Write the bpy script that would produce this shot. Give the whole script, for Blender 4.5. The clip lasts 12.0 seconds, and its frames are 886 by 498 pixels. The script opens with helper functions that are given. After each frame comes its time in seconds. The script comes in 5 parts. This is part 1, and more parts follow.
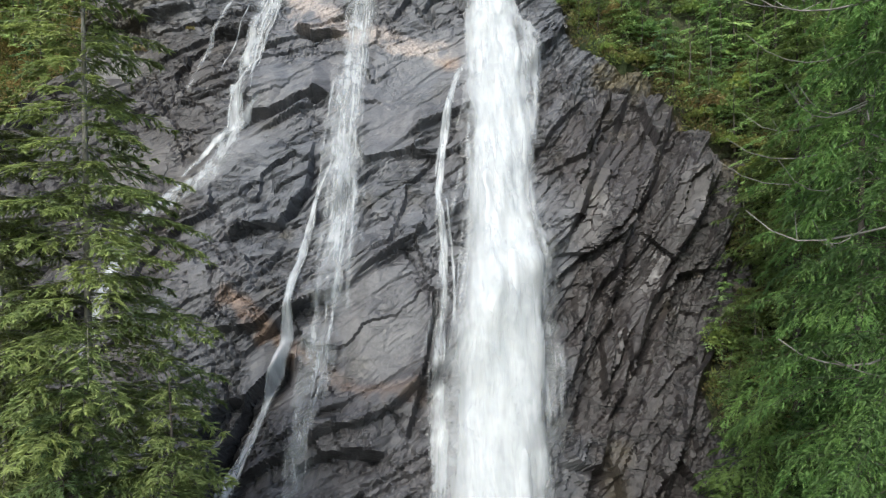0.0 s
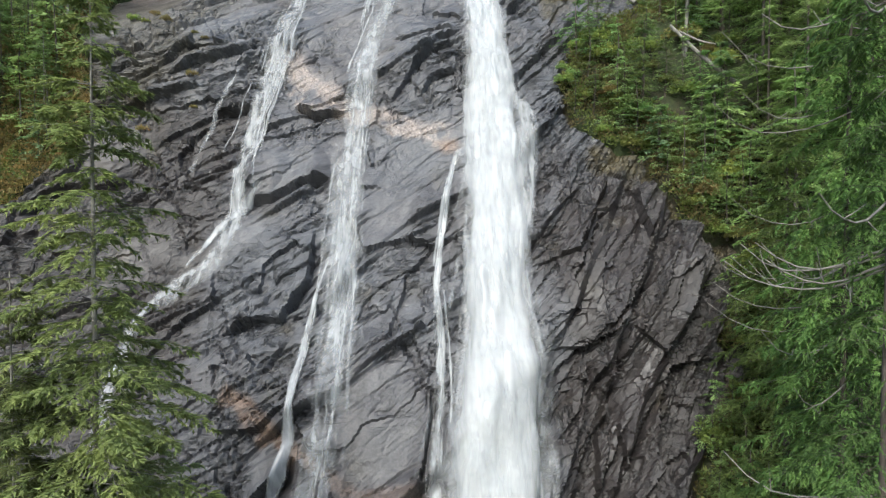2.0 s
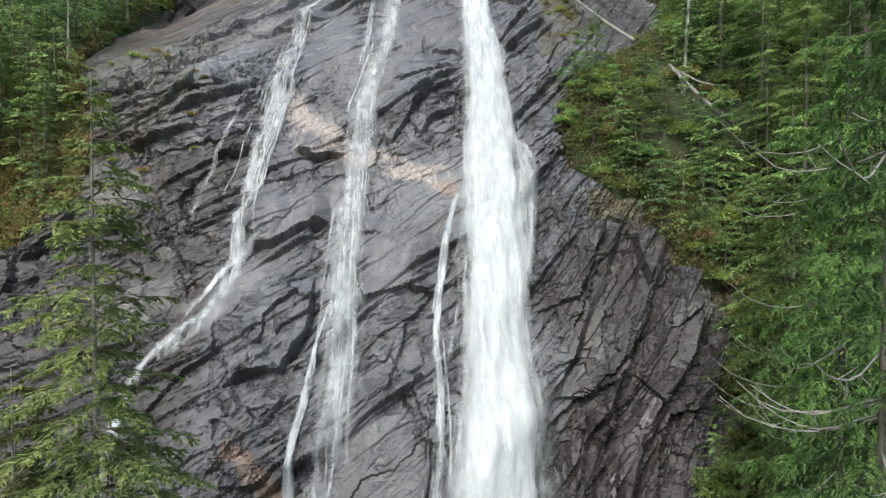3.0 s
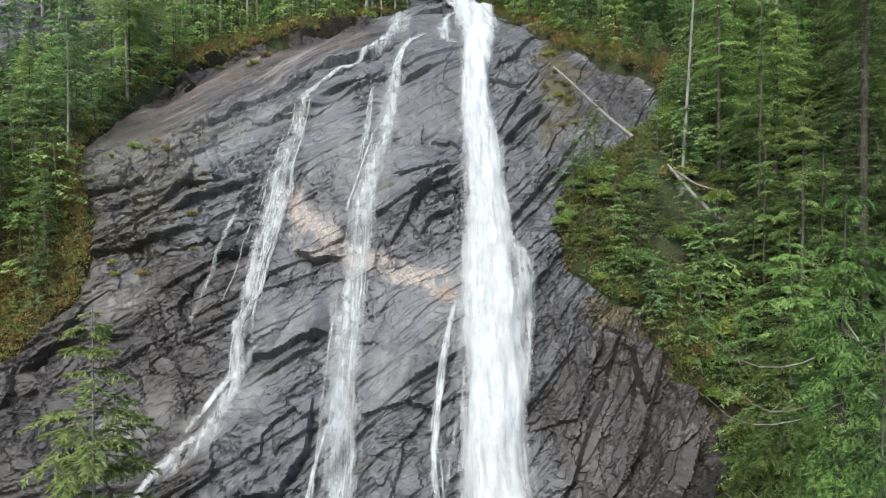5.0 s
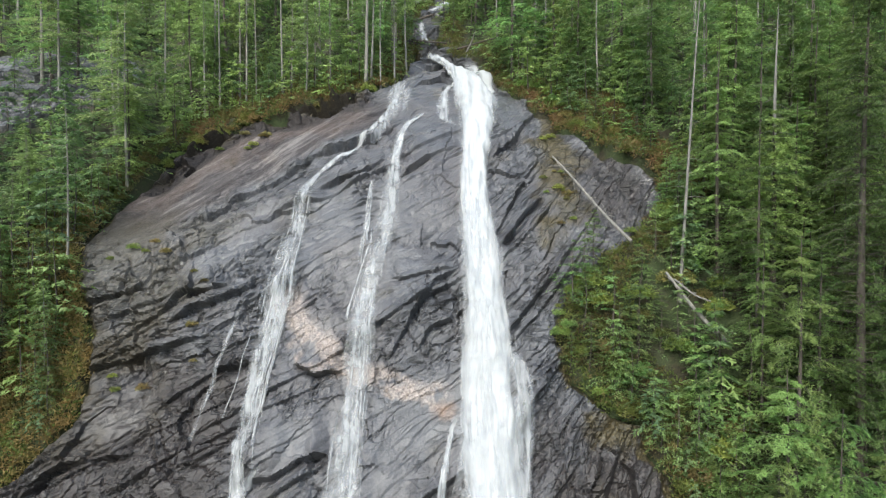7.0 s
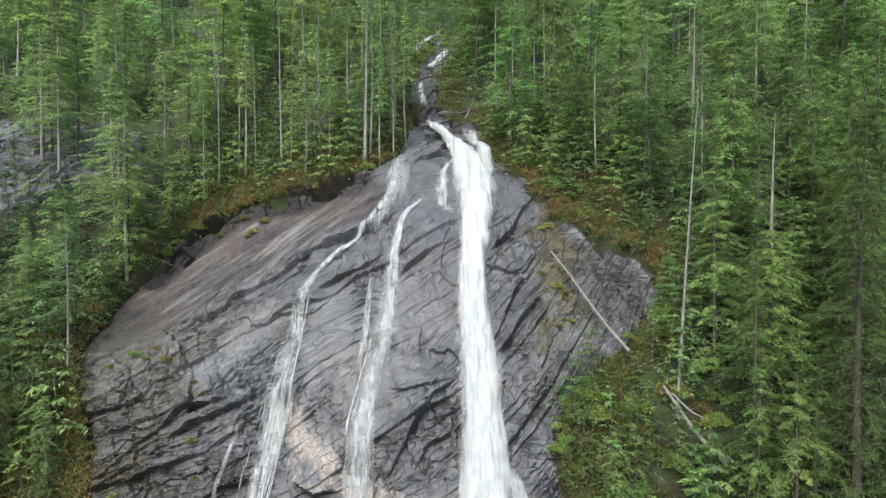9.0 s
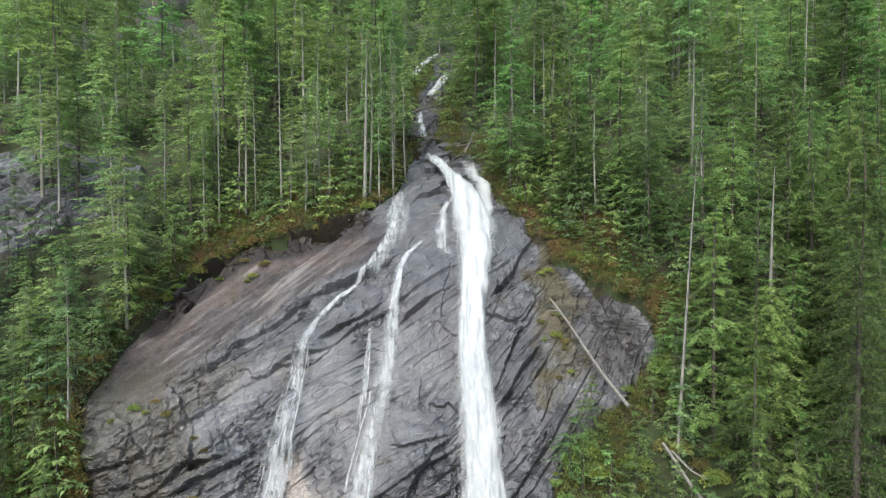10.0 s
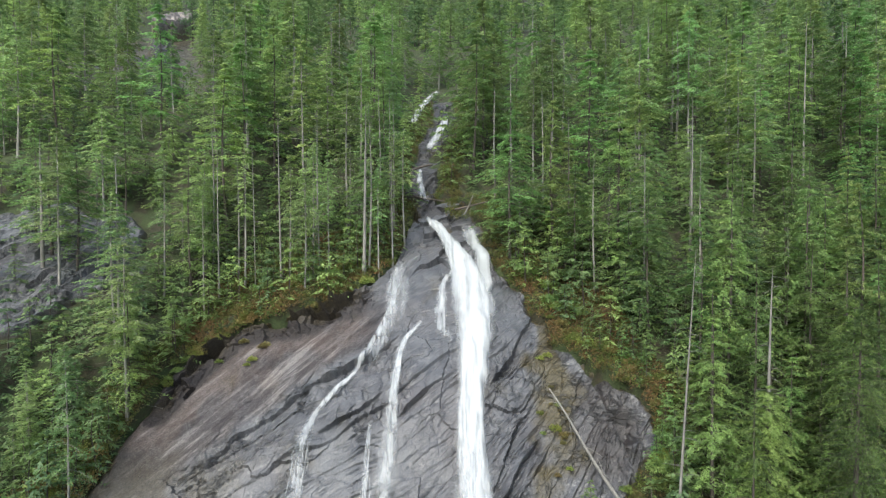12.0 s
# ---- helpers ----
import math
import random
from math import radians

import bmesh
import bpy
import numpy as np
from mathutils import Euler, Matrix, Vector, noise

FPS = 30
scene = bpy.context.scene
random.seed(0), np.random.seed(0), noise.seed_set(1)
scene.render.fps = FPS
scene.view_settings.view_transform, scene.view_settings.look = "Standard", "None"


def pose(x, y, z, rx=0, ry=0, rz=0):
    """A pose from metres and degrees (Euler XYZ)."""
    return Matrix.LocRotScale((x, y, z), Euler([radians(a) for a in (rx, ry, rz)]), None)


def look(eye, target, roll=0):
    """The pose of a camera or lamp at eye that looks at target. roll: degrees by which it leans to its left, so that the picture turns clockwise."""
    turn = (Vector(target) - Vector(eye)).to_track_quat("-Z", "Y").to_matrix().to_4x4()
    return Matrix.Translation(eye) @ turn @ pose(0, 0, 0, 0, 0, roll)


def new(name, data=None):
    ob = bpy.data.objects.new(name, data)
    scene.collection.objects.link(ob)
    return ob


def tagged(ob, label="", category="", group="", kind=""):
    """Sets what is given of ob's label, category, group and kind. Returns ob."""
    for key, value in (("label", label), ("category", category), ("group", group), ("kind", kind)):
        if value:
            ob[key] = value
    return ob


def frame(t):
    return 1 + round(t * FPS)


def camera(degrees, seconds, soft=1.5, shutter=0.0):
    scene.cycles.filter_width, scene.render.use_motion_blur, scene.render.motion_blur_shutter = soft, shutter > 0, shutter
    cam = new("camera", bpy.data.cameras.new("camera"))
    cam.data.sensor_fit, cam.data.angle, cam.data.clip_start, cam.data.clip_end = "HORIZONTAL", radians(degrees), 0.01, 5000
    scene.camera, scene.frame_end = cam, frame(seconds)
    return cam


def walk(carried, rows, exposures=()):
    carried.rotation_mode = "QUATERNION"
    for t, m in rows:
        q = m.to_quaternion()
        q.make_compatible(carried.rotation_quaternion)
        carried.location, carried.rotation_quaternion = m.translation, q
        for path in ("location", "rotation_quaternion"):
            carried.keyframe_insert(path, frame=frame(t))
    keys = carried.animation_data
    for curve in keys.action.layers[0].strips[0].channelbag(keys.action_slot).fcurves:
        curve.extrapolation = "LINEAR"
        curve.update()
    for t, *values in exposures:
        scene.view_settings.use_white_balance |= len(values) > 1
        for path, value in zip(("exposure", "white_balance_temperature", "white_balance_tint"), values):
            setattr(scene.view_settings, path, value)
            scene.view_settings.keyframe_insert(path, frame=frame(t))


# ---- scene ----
cam = camera(74.0, 12.0, soft=1.2)
# seconds, x, y, z, yaw, pitch, roll of a drone that rises straight up before the cliff
PATH = [
    (0, 0.01, 0.00, 0.01, 0.01, -1.50, -0.22),
    (0.5, 0.06, -0.14, 1.40, 0.04, -1.52, -0.15),
    (1, 0.14, -0.33, 3.03, 0.07, -1.52, -0.08),
    (1.5, 0.17, -0.49, 4.66, 0.07, -1.53, -0.05),
    (2, 0.21, -0.64, 6.30, 0.07, -1.54, -0.05),
    (2.5, 0.25, -0.70, 7.97, 0.08, -1.55, -0.05),
    (3, 0.27, -0.68, 9.70, 0.09, -1.58, -0.08),
    (5, 0.25, -0.64, 18.15, -0.07, -1.58, 0.17),
    (5.5, 0.25, -0.63, 20.43, -0.09, -1.59, 0.17),
    (6, 0.22, -0.62, 22.79, -0.12, -1.60, 0.15),
    (6.5, 0.23, -0.58, 25.18, -0.13, -1.61, 0.14),
    (7, 0.24, -0.51, 27.54, -0.13, -1.64, 0.14),
    (9, 0.35, -0.46, 37.47, -0.14, -1.65, 0.10),
    (9.5, 0.39, -0.45, 40.02, -0.10, -1.64, 0.05),
    (10, 0.46, -0.37, 42.48, -0.07, -1.65, 0.00),
    (10.5, 0.48, -0.34, 44.92, -0.07, -1.64, -0.02),
    (11, 0.51, -0.32, 47.32, -0.07, -1.65, -0.02),
    (11.5, 0.54, -0.26, 49.66, -0.07, -1.65, -0.07),
    (12, 0.57, -0.23, 52.00, -0.07, -1.65, -0.09),
]


def aim(x, y, z, yaw, pitch, roll):
    a, b = radians(yaw), radians(pitch)
    way = Vector((-math.sin(a) * math.cos(b), math.cos(a) * math.cos(b), math.sin(b)))
    return look(Vector((x, y, z)), Vector((x, y, z)) + way, roll)


walk(cam, [(t, aim(*row)) for t, *row in PATH], [(0.0, 1.2, 6400, 3), (12.0, 1.2, 6400, 3)])

# ---------------------------------------------------------------- light: a bright overcast day
world = bpy.data.worlds.new("overcast_sky")
scene.world = world
world.use_nodes = True
wn = world.node_tree
sky = wn.nodes.new("ShaderNodeTexSky")
sky.sky_type, sky.sun_disc = "NISHITA", False
sky.sun_elevation, sky.sun_rotation = radians(49), radians(201)
sky.air_density, sky.dust_density, sky.ozone_density = 1.0, 3.0, 0.6
wn.links.new(sky.outputs[0], wn.nodes["Background"].inputs[0])
wn.nodes["Background"].inputs[1].default_value = 0.13

sun = new("sun", bpy.data.lights.new("sun", "SUN"))
sun.data.energy, sun.data.angle, sun.data.color = 1.5, radians(30), (1.0, 0.99, 0.97)
sun.matrix_world = look((-20, -52, 64), (0, 0, 0))


# ---------------------------------------------------------------- noise on arrays
def hash2(i, j, seed):
    i, j = np.atleast_1d(i).astype(np.int64), np.atleast_1d(j).astype(np.int64)
    h = (i * 374761393 + j * 668265263 + seed * 9824516) & 0xFFFFFFFF
    h = ((h ^ (h >> 13)) * 1274126177) & 0xFFFFFFFF
    h = ((h ^ (h >> 16)) * 1103515245) & 0xFFFFFFFF
    return ((h ^ (h >> 15)) & 0xFFFFFF) / float(0xFFFFFF)


def lattice(i, j, seeds):
    """Hash values of the cells round i, j, looked up in a small table when that is cheaper."""
    i0, j0 = int(i.min()) - 1, int(j.min()) - 1
    w, h = int(i.max()) - i0 + 3, int(j.max()) - j0 + 3
    if w * h > 2 * i.size:
        return [lambda a, b, s=s: hash2(i + a, j + b, s) for s in seeds]
    gi, gj = np.meshgrid(np.arange(i0, i0 + w), np.arange(j0, j0 + h), indexing="ij")
    at = (i.astype(np.int32) - i0) * h + (j.astype(np.int32) - j0)
    return [lambda a, b, tab=hash2(gi, gj, s).ravel(): tab[at + (a * h + b)] for s in seeds]


def vnoise(x, y, seed=0):
    """Smooth value noise from -1 to 1."""
    x, y = np.broadcast_arrays(np.asarray(x, float), np.asarray(y, float))
    i, j = np.floor(x), np.floor(y)
    u, v = x - i, y - j
    u, v = u * u * u * (u * (6 * u - 15) + 10), v * v * v * (v * (6 * v - 15) + 10)
    tab = lattice(i, j, (seed,))[0]
    a, b, c, d = tab(0, 0), tab(1, 0), tab(0, 1), tab(1, 1)
    out = 2 * ((a * (1 - u) + b * u) * (1 - v) + (c * (1 - u) + d * u) * v) - 1
    return out if np.ndim(x) else float(np.ravel(out)[0])


def fbm(x, y, seed=0, octaves=4):
    x, y = np.asarray(x, float), np.asarray(y, float)
    out, amp = 0.0, 0.5
    for k in range(octaves):
        out = out + amp * vnoise(x * 2**k + 17.3 * k, y * 2**k - 9.1 * k, seed + k)
        amp *= 0.5
    return out


def cells(x, y, seed=0):
    """Per-cell faceted offset of broken rock: a random step and tilt in each cell."""
    i0, j0 = np.floor(x), np.floor(y)
    best, off = np.full(x.shape, 9.0), np.zeros(x.shape)
    tabs = lattice(i0, j0, range(seed, seed + 5))
    for di in (-1, 0, 1):
        for dj in (-1, 0, 1):
            r = [tab(di, dj) for tab in tabs]
            dx, dy = x - (i0 + di + r[0]), y - (j0 + dj + r[1])
            d = np.hypot(dx, dy)
            step = (r[2] - 0.5) + dx * (r[3] - 0.5) * 1.4 + dy * (r[4] - 0.5) * 1.4
            near = d < best
            best, off = np.where(near, d, best), np.where(near, step, off)
    return off


def sm(t):
    t = np.clip(t, 0, 1)
    return t * t * (3 - 2 * t)


# ---------------------------------------------------------------- the lie of the land: y as a function of x and z
ZK = [-36, -8, -1, 13, 19, 24, 34.7, 44.3, 51, 65, 80, 140, 260, 420]
YK = [13, 32.9, 37, 46.3, 49, 52, 61, 73, 86, 104, 136, 269, 520, 900]
VALLEY = -36.0


def slope_y(x, z):
    p = (np.interp(z - 1.5, ZK, YK) + np.interp(z + 1.5, ZK, YK) + np.interp(z, ZK, YK)) / 3
    p = p + 4.5 * sm((-x - 8) / 20) * sm((z - 22) / 13) * sm((75 - z) / 25)
    return p + 3.5 * sm((x - 3) / 7) * sm((5 - z) / 10)


def slope_n(x, z):
    """Outward normal of the slope."""
    e = 0.6
    gx = (slope_y(x + e, z) - slope_y(x - e, z)) / (2 * e)
    gz = (slope_y(x, z + e) - slope_y(x, z - e)) / (2 * e)
    k = np.sqrt(gx * gx + 1 + gz * gz)
    return gx / k, -1 / k, gz / k


def valley_z(x, y):
    """The valley floor, with a wooded bank to one side."""
    return VALLEY + 12 * sm((x - 4) / 9) * sm((32 - y) / 14) * sm((y + 30) / 30)


def ground_z(x, y):
    zs = np.linspace(VALLEY, 330, 600)
    ys = slope_y(np.full_like(zs, x), zs)
    z = float(np.interp(y, ys, zs))
    return max(z, float(valley_z(x, y)))


# bare rock: its left and right edges by height, and its rim
LEFT_EDGE = ([-36, 0, 6, 8.5, 12, 15, 17, 22, 24.5, 26, 33], [-38, -40, -38, -33.5, -30, -28.8, -29, -32, -33.3, -34, -32])
RIGHT_EDGE = ([-36, -14, -7, -2, 4, 6, 7.4, 10, 12.2, 13.6, 15, 19, 21, 23, 27, 32, 35, 37, 39, 41, 47, 52, 60],
              [16, 17, 18.5, 21, 21.5, 20.5, 17.8, 17.2, 16.8, 13.6, 11.2, 10.2, 10.6, 12.2, 18, 22.8, 22.4, 18, 15, 14, 9.4, 7.5, 4])


def rock_mask(x, z):
    n = 1.3 * fbm(x / 5, z / 5, 60, 3) + 0.5 * fbm(x / 1.3, z / 1.3, 64, 3)
    left, right = np.interp(z, *LEFT_EDGE), np.interp(z, *RIGHT_EDGE)
    rim = np.interp(x, [-36, -33, -30, -27, -23.5, -15, -8.5, -5.8, -3, 9], [30, 33, 36.5, 38.8, 41, 42.6, 45.2, 48.5, 57, 57])
    return sm((x - left + n) / 1.4) * sm((right - x + 2.0 * n) / 1.4) * sm((rim - z + 0.5 * n) / 0.8)


def to_line(x, z, pts):
    """Distance to a line through pts, signed by the side (plus: above), and how far from its ends."""
    best, sign, along = np.full(x.shape, 1e9), np.ones(x.shape), np.zeros(x.shape)
    n = len(pts) - 1
    for k, ((ax, az), (bx, bz)) in enumerate(zip(pts, pts[1:])):
        dx, dz = bx - ax, bz - az
        t = ((x - ax) * dx + (z - az) * dz) / (dx * dx + dz * dz)
        tc = np.clip(t, 0, 1)
        d = np.hypot(x - ax - tc * dx, z - az - tc * dz)
        side = np.sign((z - az) * dx - (x - ax) * dz) * (1 if dx >= 0 else -1)
        near = d < best
        best, sign, along = np.where(near, d, best), np.where(near, side, sign), np.where(near, (k + tc) / n, along)
    return best * sign, np.clip(np.minimum(along, 1 - along) * 6, 0, 1)


# the main ledges and clefts: overhang, recess, reach above, reach below, line
LEDGES = [
    (0.7, 0.6, 5.0, 0.7, [(-25.1, 27), (-21.6, 29.8), (-18.4, 31.9), (-13.3, 35.6), (-8.1, 37.9), (-4.2, 40.1)]),
    (0.7, 0.8, 2.5, 1.0, [(2.2, 24.5), (-0.4, 23), (-2, 20.9), (-3.4, 18.1), (-4.1, 16.7)]),
    (0.3, 0.4, 1.5, 0.4, [(-4.4, 23.2), (-1.4, 23.5), (1.4, 24.2)]),
    (0.4, 0.4, 1.5, 0.5, [(-2.2, 17.3), (-0.8, 19.3), (1.7, 20.6)]),
    (1.0, 1.3, 4.0, 1.2, [(-14.9, 8.4), (-12.7, 8.9), (-10.7, 9.8), (-8.3, 10.1)]),
    (0.7, 0.9, 2.0, 0.6, [(-12, 16.4), (-10.1, 15.8), (-7.8, 16.1)]),
    (1.3, 2.0, 0.9, 1.7, [(-30.7, 33.6), (-27.3, 37.8), (-23.5, 40.5), (-15.1, 42.1), (-8.5, 44.9)]),
    (0.5, 0.7, 2.0, 0.6, [(-22.8, 12.6), (-20.5, 14.6), (-18.3, 16.3), (-15.5, 16.9)]),
    (0.5, 0.6, 2.0, 0.5, [(-23, 19.9), (-18.6, 21.9), (-15.3, 23.7)]),
    (0.5, 0.6, 2.0, 0.6, [(-28.3, 16.3), (-25.3, 19.4), (-22, 21.8), (-17.9, 23)]),
    (0.7, 1.3, 2.5, 0.9, [(-14.7, -0.3), (-12.9, 0.4), (-10.8, 0.7), (-9.2, 2.8), (-9, 6.4)]),
    (0.4, 0.7, 1.5, 0.4, [(-13.4, -4.1), (-11, -2.3), (-10, -0.5)]),
    (0.6, 2.6, 1.6, 1.7, [(-12.6, -13), (-11, -9), (-8.8, -6.7)]),
    (0.5, 1.6, 1.5, 1.0, [(-13.6, -11.4), (-12.1, -9.2), (-11, -9)]),
    (0.6, 1.6, 2.0, 1.5, [(-8.4, -12.5), (-6.7, -11.4), (-4.9, -11.2), (-2.8, -11.4)]),
    (0.3, 1.0, 0.8, 0.5, [(-0.4, -3), (-0.8, -6.1), (-1.3, -8.4), (-2, -11.2)]),
    (0.7, 1.9, 1.6, 0.8, [(12.3, -1), (10.8, -5.4), (8.8, -8.5), (6.6, -12)]),
    (0.6, 1.0, 1.4, 0.6, [(14.9, -4), (11.8, -8), (9.8, -11)]),
    (0.3, 0.8, 1.0, 0.5, [(6.6, -12.3), (9.8, -13.3)]),
    (0.3, 0.6, 1.0, 0.5, [(5.6, -2.4), (8.1, -1.4), (10.1, -1)]),
    (0.3, 0.8, 1.0, 0.4, [(-5.1, -1.4), (-3.4, -0.4), (-2.4, 3.6), (-0.5, 5.7)]),
    (0.4, 1.0, 1.2, 0.7, [(7.4, -7.2), (8.9, -5.3), (9.6, -2.1)]),
    (0.5, 0.8, 1.5, 0.7, [(5.5, 35.8), (8.3, 38.2), (12.5, 43.3)]),
    (0.4, 0.7, 1.5, 0.6, [(5.6, 25.8), (8.6, 29.7), (10.3, 31.5)]),
    (0.4, 0.5, 1.5, 0.5, [(-4.5, 32.4), (-1.1, 35.1), (2.2, 36.6)]),
    (0.4, 0.5, 1.5, 0.5, [(-12.4, 31.5), (-8, 33.4), (-5.3, 35.4)]),
    (-2.2, -0.4, 3.5, 1.0, [(13.5, 40.5), (16.5, 36), (18.6, 31), (19.4, 27)]),
    (0.5, 0.8, 2.0, 0.7, [(-31.3, 7.6), (-29.4, 8.9), (-26.8, 10), (-23.5, 10.5)]),
]
PINK = [(-15.3, 22.7), (-11.8, 19), (-8.2, 16.4), (-4, 15), (-1.2, 14), (1.8, 14.1)]
ORANGE = [(-13.7, -3.6), (-11.6, -4.4), (-9.1, -6.4), (-7.2, -7.5), (-4.5, -8.7), (-0.5, -8.4)]


def strata(x, z):
    """A coordinate across the beds of the rock, which rise to the right and steepen there."""
    g = 0.55 * x + np.where(x > 0, 0.028 * x * x, 0.0) + np.where(x < -12, 0.006 * (x + 12) ** 2, 0.0)
    up = sm((z - 30) / 14)
    return z - g * (1 - 0.35 * up) + 1.3 * fbm(x / 12, z / 12, 3, 3)


# polished slabs: centre, half length, half width, tilt
POLISHED = [(-10.2, 11.6, 5.5, 1.9, 34), (-15.6, 5.2, 4.6, 1.7, 33), (-4.0, -5.0, 3.4, 4.2, 0), (-9.5, -8.0, 2.4, 2.0, -30), (-3.5, 9.0, 2.2, 5.0, -12), (-2.0, 30.0, 6.0, 4.0, 20), (-10.5, 28.0, 3.0, 6.0, -10), (8.3, 42.0, 2.2, 4.5, 10),
            (10.0, 2.0, 1.5, 6.0, -28), (13.0, -5.0, 1.6, 5.0, -28), (16.0, 1.0, 1.5, 5.0, -26), (-22.0, 4.5, 4.0, 2.0, 30), (-25.5, 13.0, 3.5, 2.2, 35), (-19.0, 26.5, 6.0, 1.5, 38)]


def rock_calm(x, z):
    """Where the rock is smooth: the slab under the rim, and the polished middle of the face."""
    smooth_slab = sm(to_line(x, z, LEDGES[0][4])[0] / 1.5) * sm((6 - x) / 8) * sm((z - 24) / 4)
    smooth_mid = sm((8 - x) / 4) * sm((x + 15) / 4) * sm((z - 6) / 6)
    calm = np.maximum(smooth_slab, 0.85 * smooth_mid * sm(0.8 + 1.2 * fbm(x / 6, z / 6, 6, 2)))
    for cx, cz, a, b, turn in POLISHED:
        c, s = math.cos(radians(turn)), math.sin(radians(turn))
        u, w = (x - cx) * c + (z - cz) * s, (z - cz) * c - (x - cx) * s
        calm = np.maximum(calm, 0.95 * sm(1.6 * (1.15 - np.hypot(u / a, w / b))))
    return calm


def rock_relief(x, z):
    """How far the rock stands out from the slope, in metres."""
    c = strata(x, z)
    steep = sm((x - 6) / 3) * sm((14 - z) / 5)
    calm = (1 - 0.78 * rock_calm(x, z)) * (1 - 0.55 * steep) * (1 - 0.72 * sm((x - 9) / 3) * sm((z - 24) / 4))
    d = 0.9 * fbm(x / 11, z / 11, 5, 3)
    # beds that break off in overhanging edges; each edge runs a while and dies out
    for lam, amp, seed, share in ((7.3, 1.1, 11, 0.15), (3.4, 0.55, 12, -0.15), (1.5, 0.24, 13, -0.3)):
        ph = c / lam + 0.24 * fbm(x / (2.4 * lam), z / (2.0 * lam), seed, 5)
        row = np.floor(ph)
        saw = ph - row
        keep = sm(0.5 + 3.2 * (vnoise(x / (2.6 * lam) + 13.7 * row, z / (2.6 * lam) - 5.1 * row, seed + 20) + share))
        edge = sm(saw / (0.11 / lam + 0.015))
        d = d + amp * calm * keep * ((1 - saw) ** 3.5 * edge - 0.15)
    # joint blocks, stretched along the beds
    along = x * 0.85 + z * 0.5
    w1, w2 = 0.4 * fbm(x / 4, z / 4, 31, 4), 0.4 * fbm(x / 4, z / 4, 32, 4)
    d = d + calm * 0.85 * cells(along / 6.0 + w1, c / 3.4 + w2, 41)
    rough = sm(0.5 + 1.6 * fbm(x / 7, z / 7, 33, 2))
    d = d + calm * (0.05 + 0.2 * rough) * cells(along / 2.1 + w1, c / 1.1 + w2, 45)
    d = d + calm * 0.05 * rough * cells(along / 0.8 + 2 * w1, c / 0.5 + 2 * w2, 47)
    # steep ribs to the right of the fall
    ribs = steep
    q, r = x * 0.86 - z * 0.5 + 0.7 * fbm(x / 6, z / 6, 51, 3), x * 0.5 + z * 0.86
    f = q / 3.6 + 0.16 * fbm(x / 5, z / 9, 52, 3)
    f = f - np.floor(f)
    d = d + ribs * 0.9 * (0.3 + sm(0.5 + vnoise(x / 4 + 7, z / 5, 53))) * (np.where(f < 0.88, f / 0.88, (1 - f) / 0.12) - 0.5)
    d = d + ribs * (1.3 * cells(q / 2.9 + 0.5 * w1, r / 7.5, 54) + 0.55 * cells(q / 1.3 + w1, r / 3.2 + w2, 56) + 0.14 * cells(q / 0.6 + w1, r / 1.3 + w2, 58))
    for out, rec, above, below, pts in LEDGES:
        s, ends = to_line(x + 0.3 * fbm(x / 2.4, z / 2.4, 71, 3), z + 0.4 * fbm(x / 2.4, z / 2.4, 72, 3), pts)
        k = ends * (0.45 + 0.55 * sm(0.55 + 1.5 * vnoise(x / 2.7, z / 2.7, 73)))
        over = out * np.exp(-np.maximum(s, 0) / above) * sm((s + 0.07) / 0.14)
        under = rec * np.exp(np.minimum(s, 0) / (0.75 * below)) * sm((0.07 - s) / 0.14)
        d = d + k * (1.2 * over - 1.0 * under)
    # broken blocks hanging over the slab along the rim
    r = to_line(x, z, LEDGES[6][4])[0]
    d = d + sm(1.4 - np.abs(r + 0.7) / 1.3) * sm((-7 - x) / 3) * (1.5 * cells(along / 2.2 + w1, c / 1.0 + w2, 57) + 0.5 * cells(along / 0.8 + w1, c / 0.45 + w2, 59) + 0.3)
    # boulders about the lip
    d = d + sm((z - 45.5) / 3) * sm((x + 9) / 3) * (1.5 * cells(along / 4.6 + w1, c / 2.3 + w2, 67) + 0.3 * cells(along / 1.7 + w1, c / 0.9 + w2, 69))
    # long cracks along the beds, and joints across them
    k1 = fbm(along / 9.0 + 0.4 * w1, c / 2.2, 61, 4)
    k2 = fbm(along / 4.0, c / 0.9 + w2, 63, 4)
    k3 = fbm(along / 1.6 + w1, c / 3.2, 65, 4)
    d = d - calm * 0.34 * np.exp(-((k1 / 0.05) ** 2)) - calm * 0.12 * np.exp(-((k2 / 0.075) ** 2)) - calm * 0.30 * np.exp(-((k3 / 0.075) ** 2)) * rough
    d = d + (0.07 * fbm(x / 0.8, z / 0.8, 81, 3) + 0.05 * fbm(along / 0.7, c / 0.3, 83, 3)) * (0.3 + 0.7 * rough) * (1.2 * calm - 0.2)
    return d


def on_rock(x, z, out=0.0):
    """A place on the relief, out metres before it."""
    x, z = np.asarray(x, float), np.asarray(z, float)
    nx, ny, nz = slope_n(x, z)
    m = rock_mask(x, z)
    d = rock_relief(x, z) * m - 1.2 * (1 - m) + out
    return np.stack([x + nx * d, slope_y(x, z) + ny * d, z + nz * d], -1)


# ---------------------------------------------------------------- materials
def material(name):
    m = bpy.data.materials.new(name)
    m.use_nodes = True
    return m, m.node_tree, m.node_tree.nodes["Principled BSDF"]


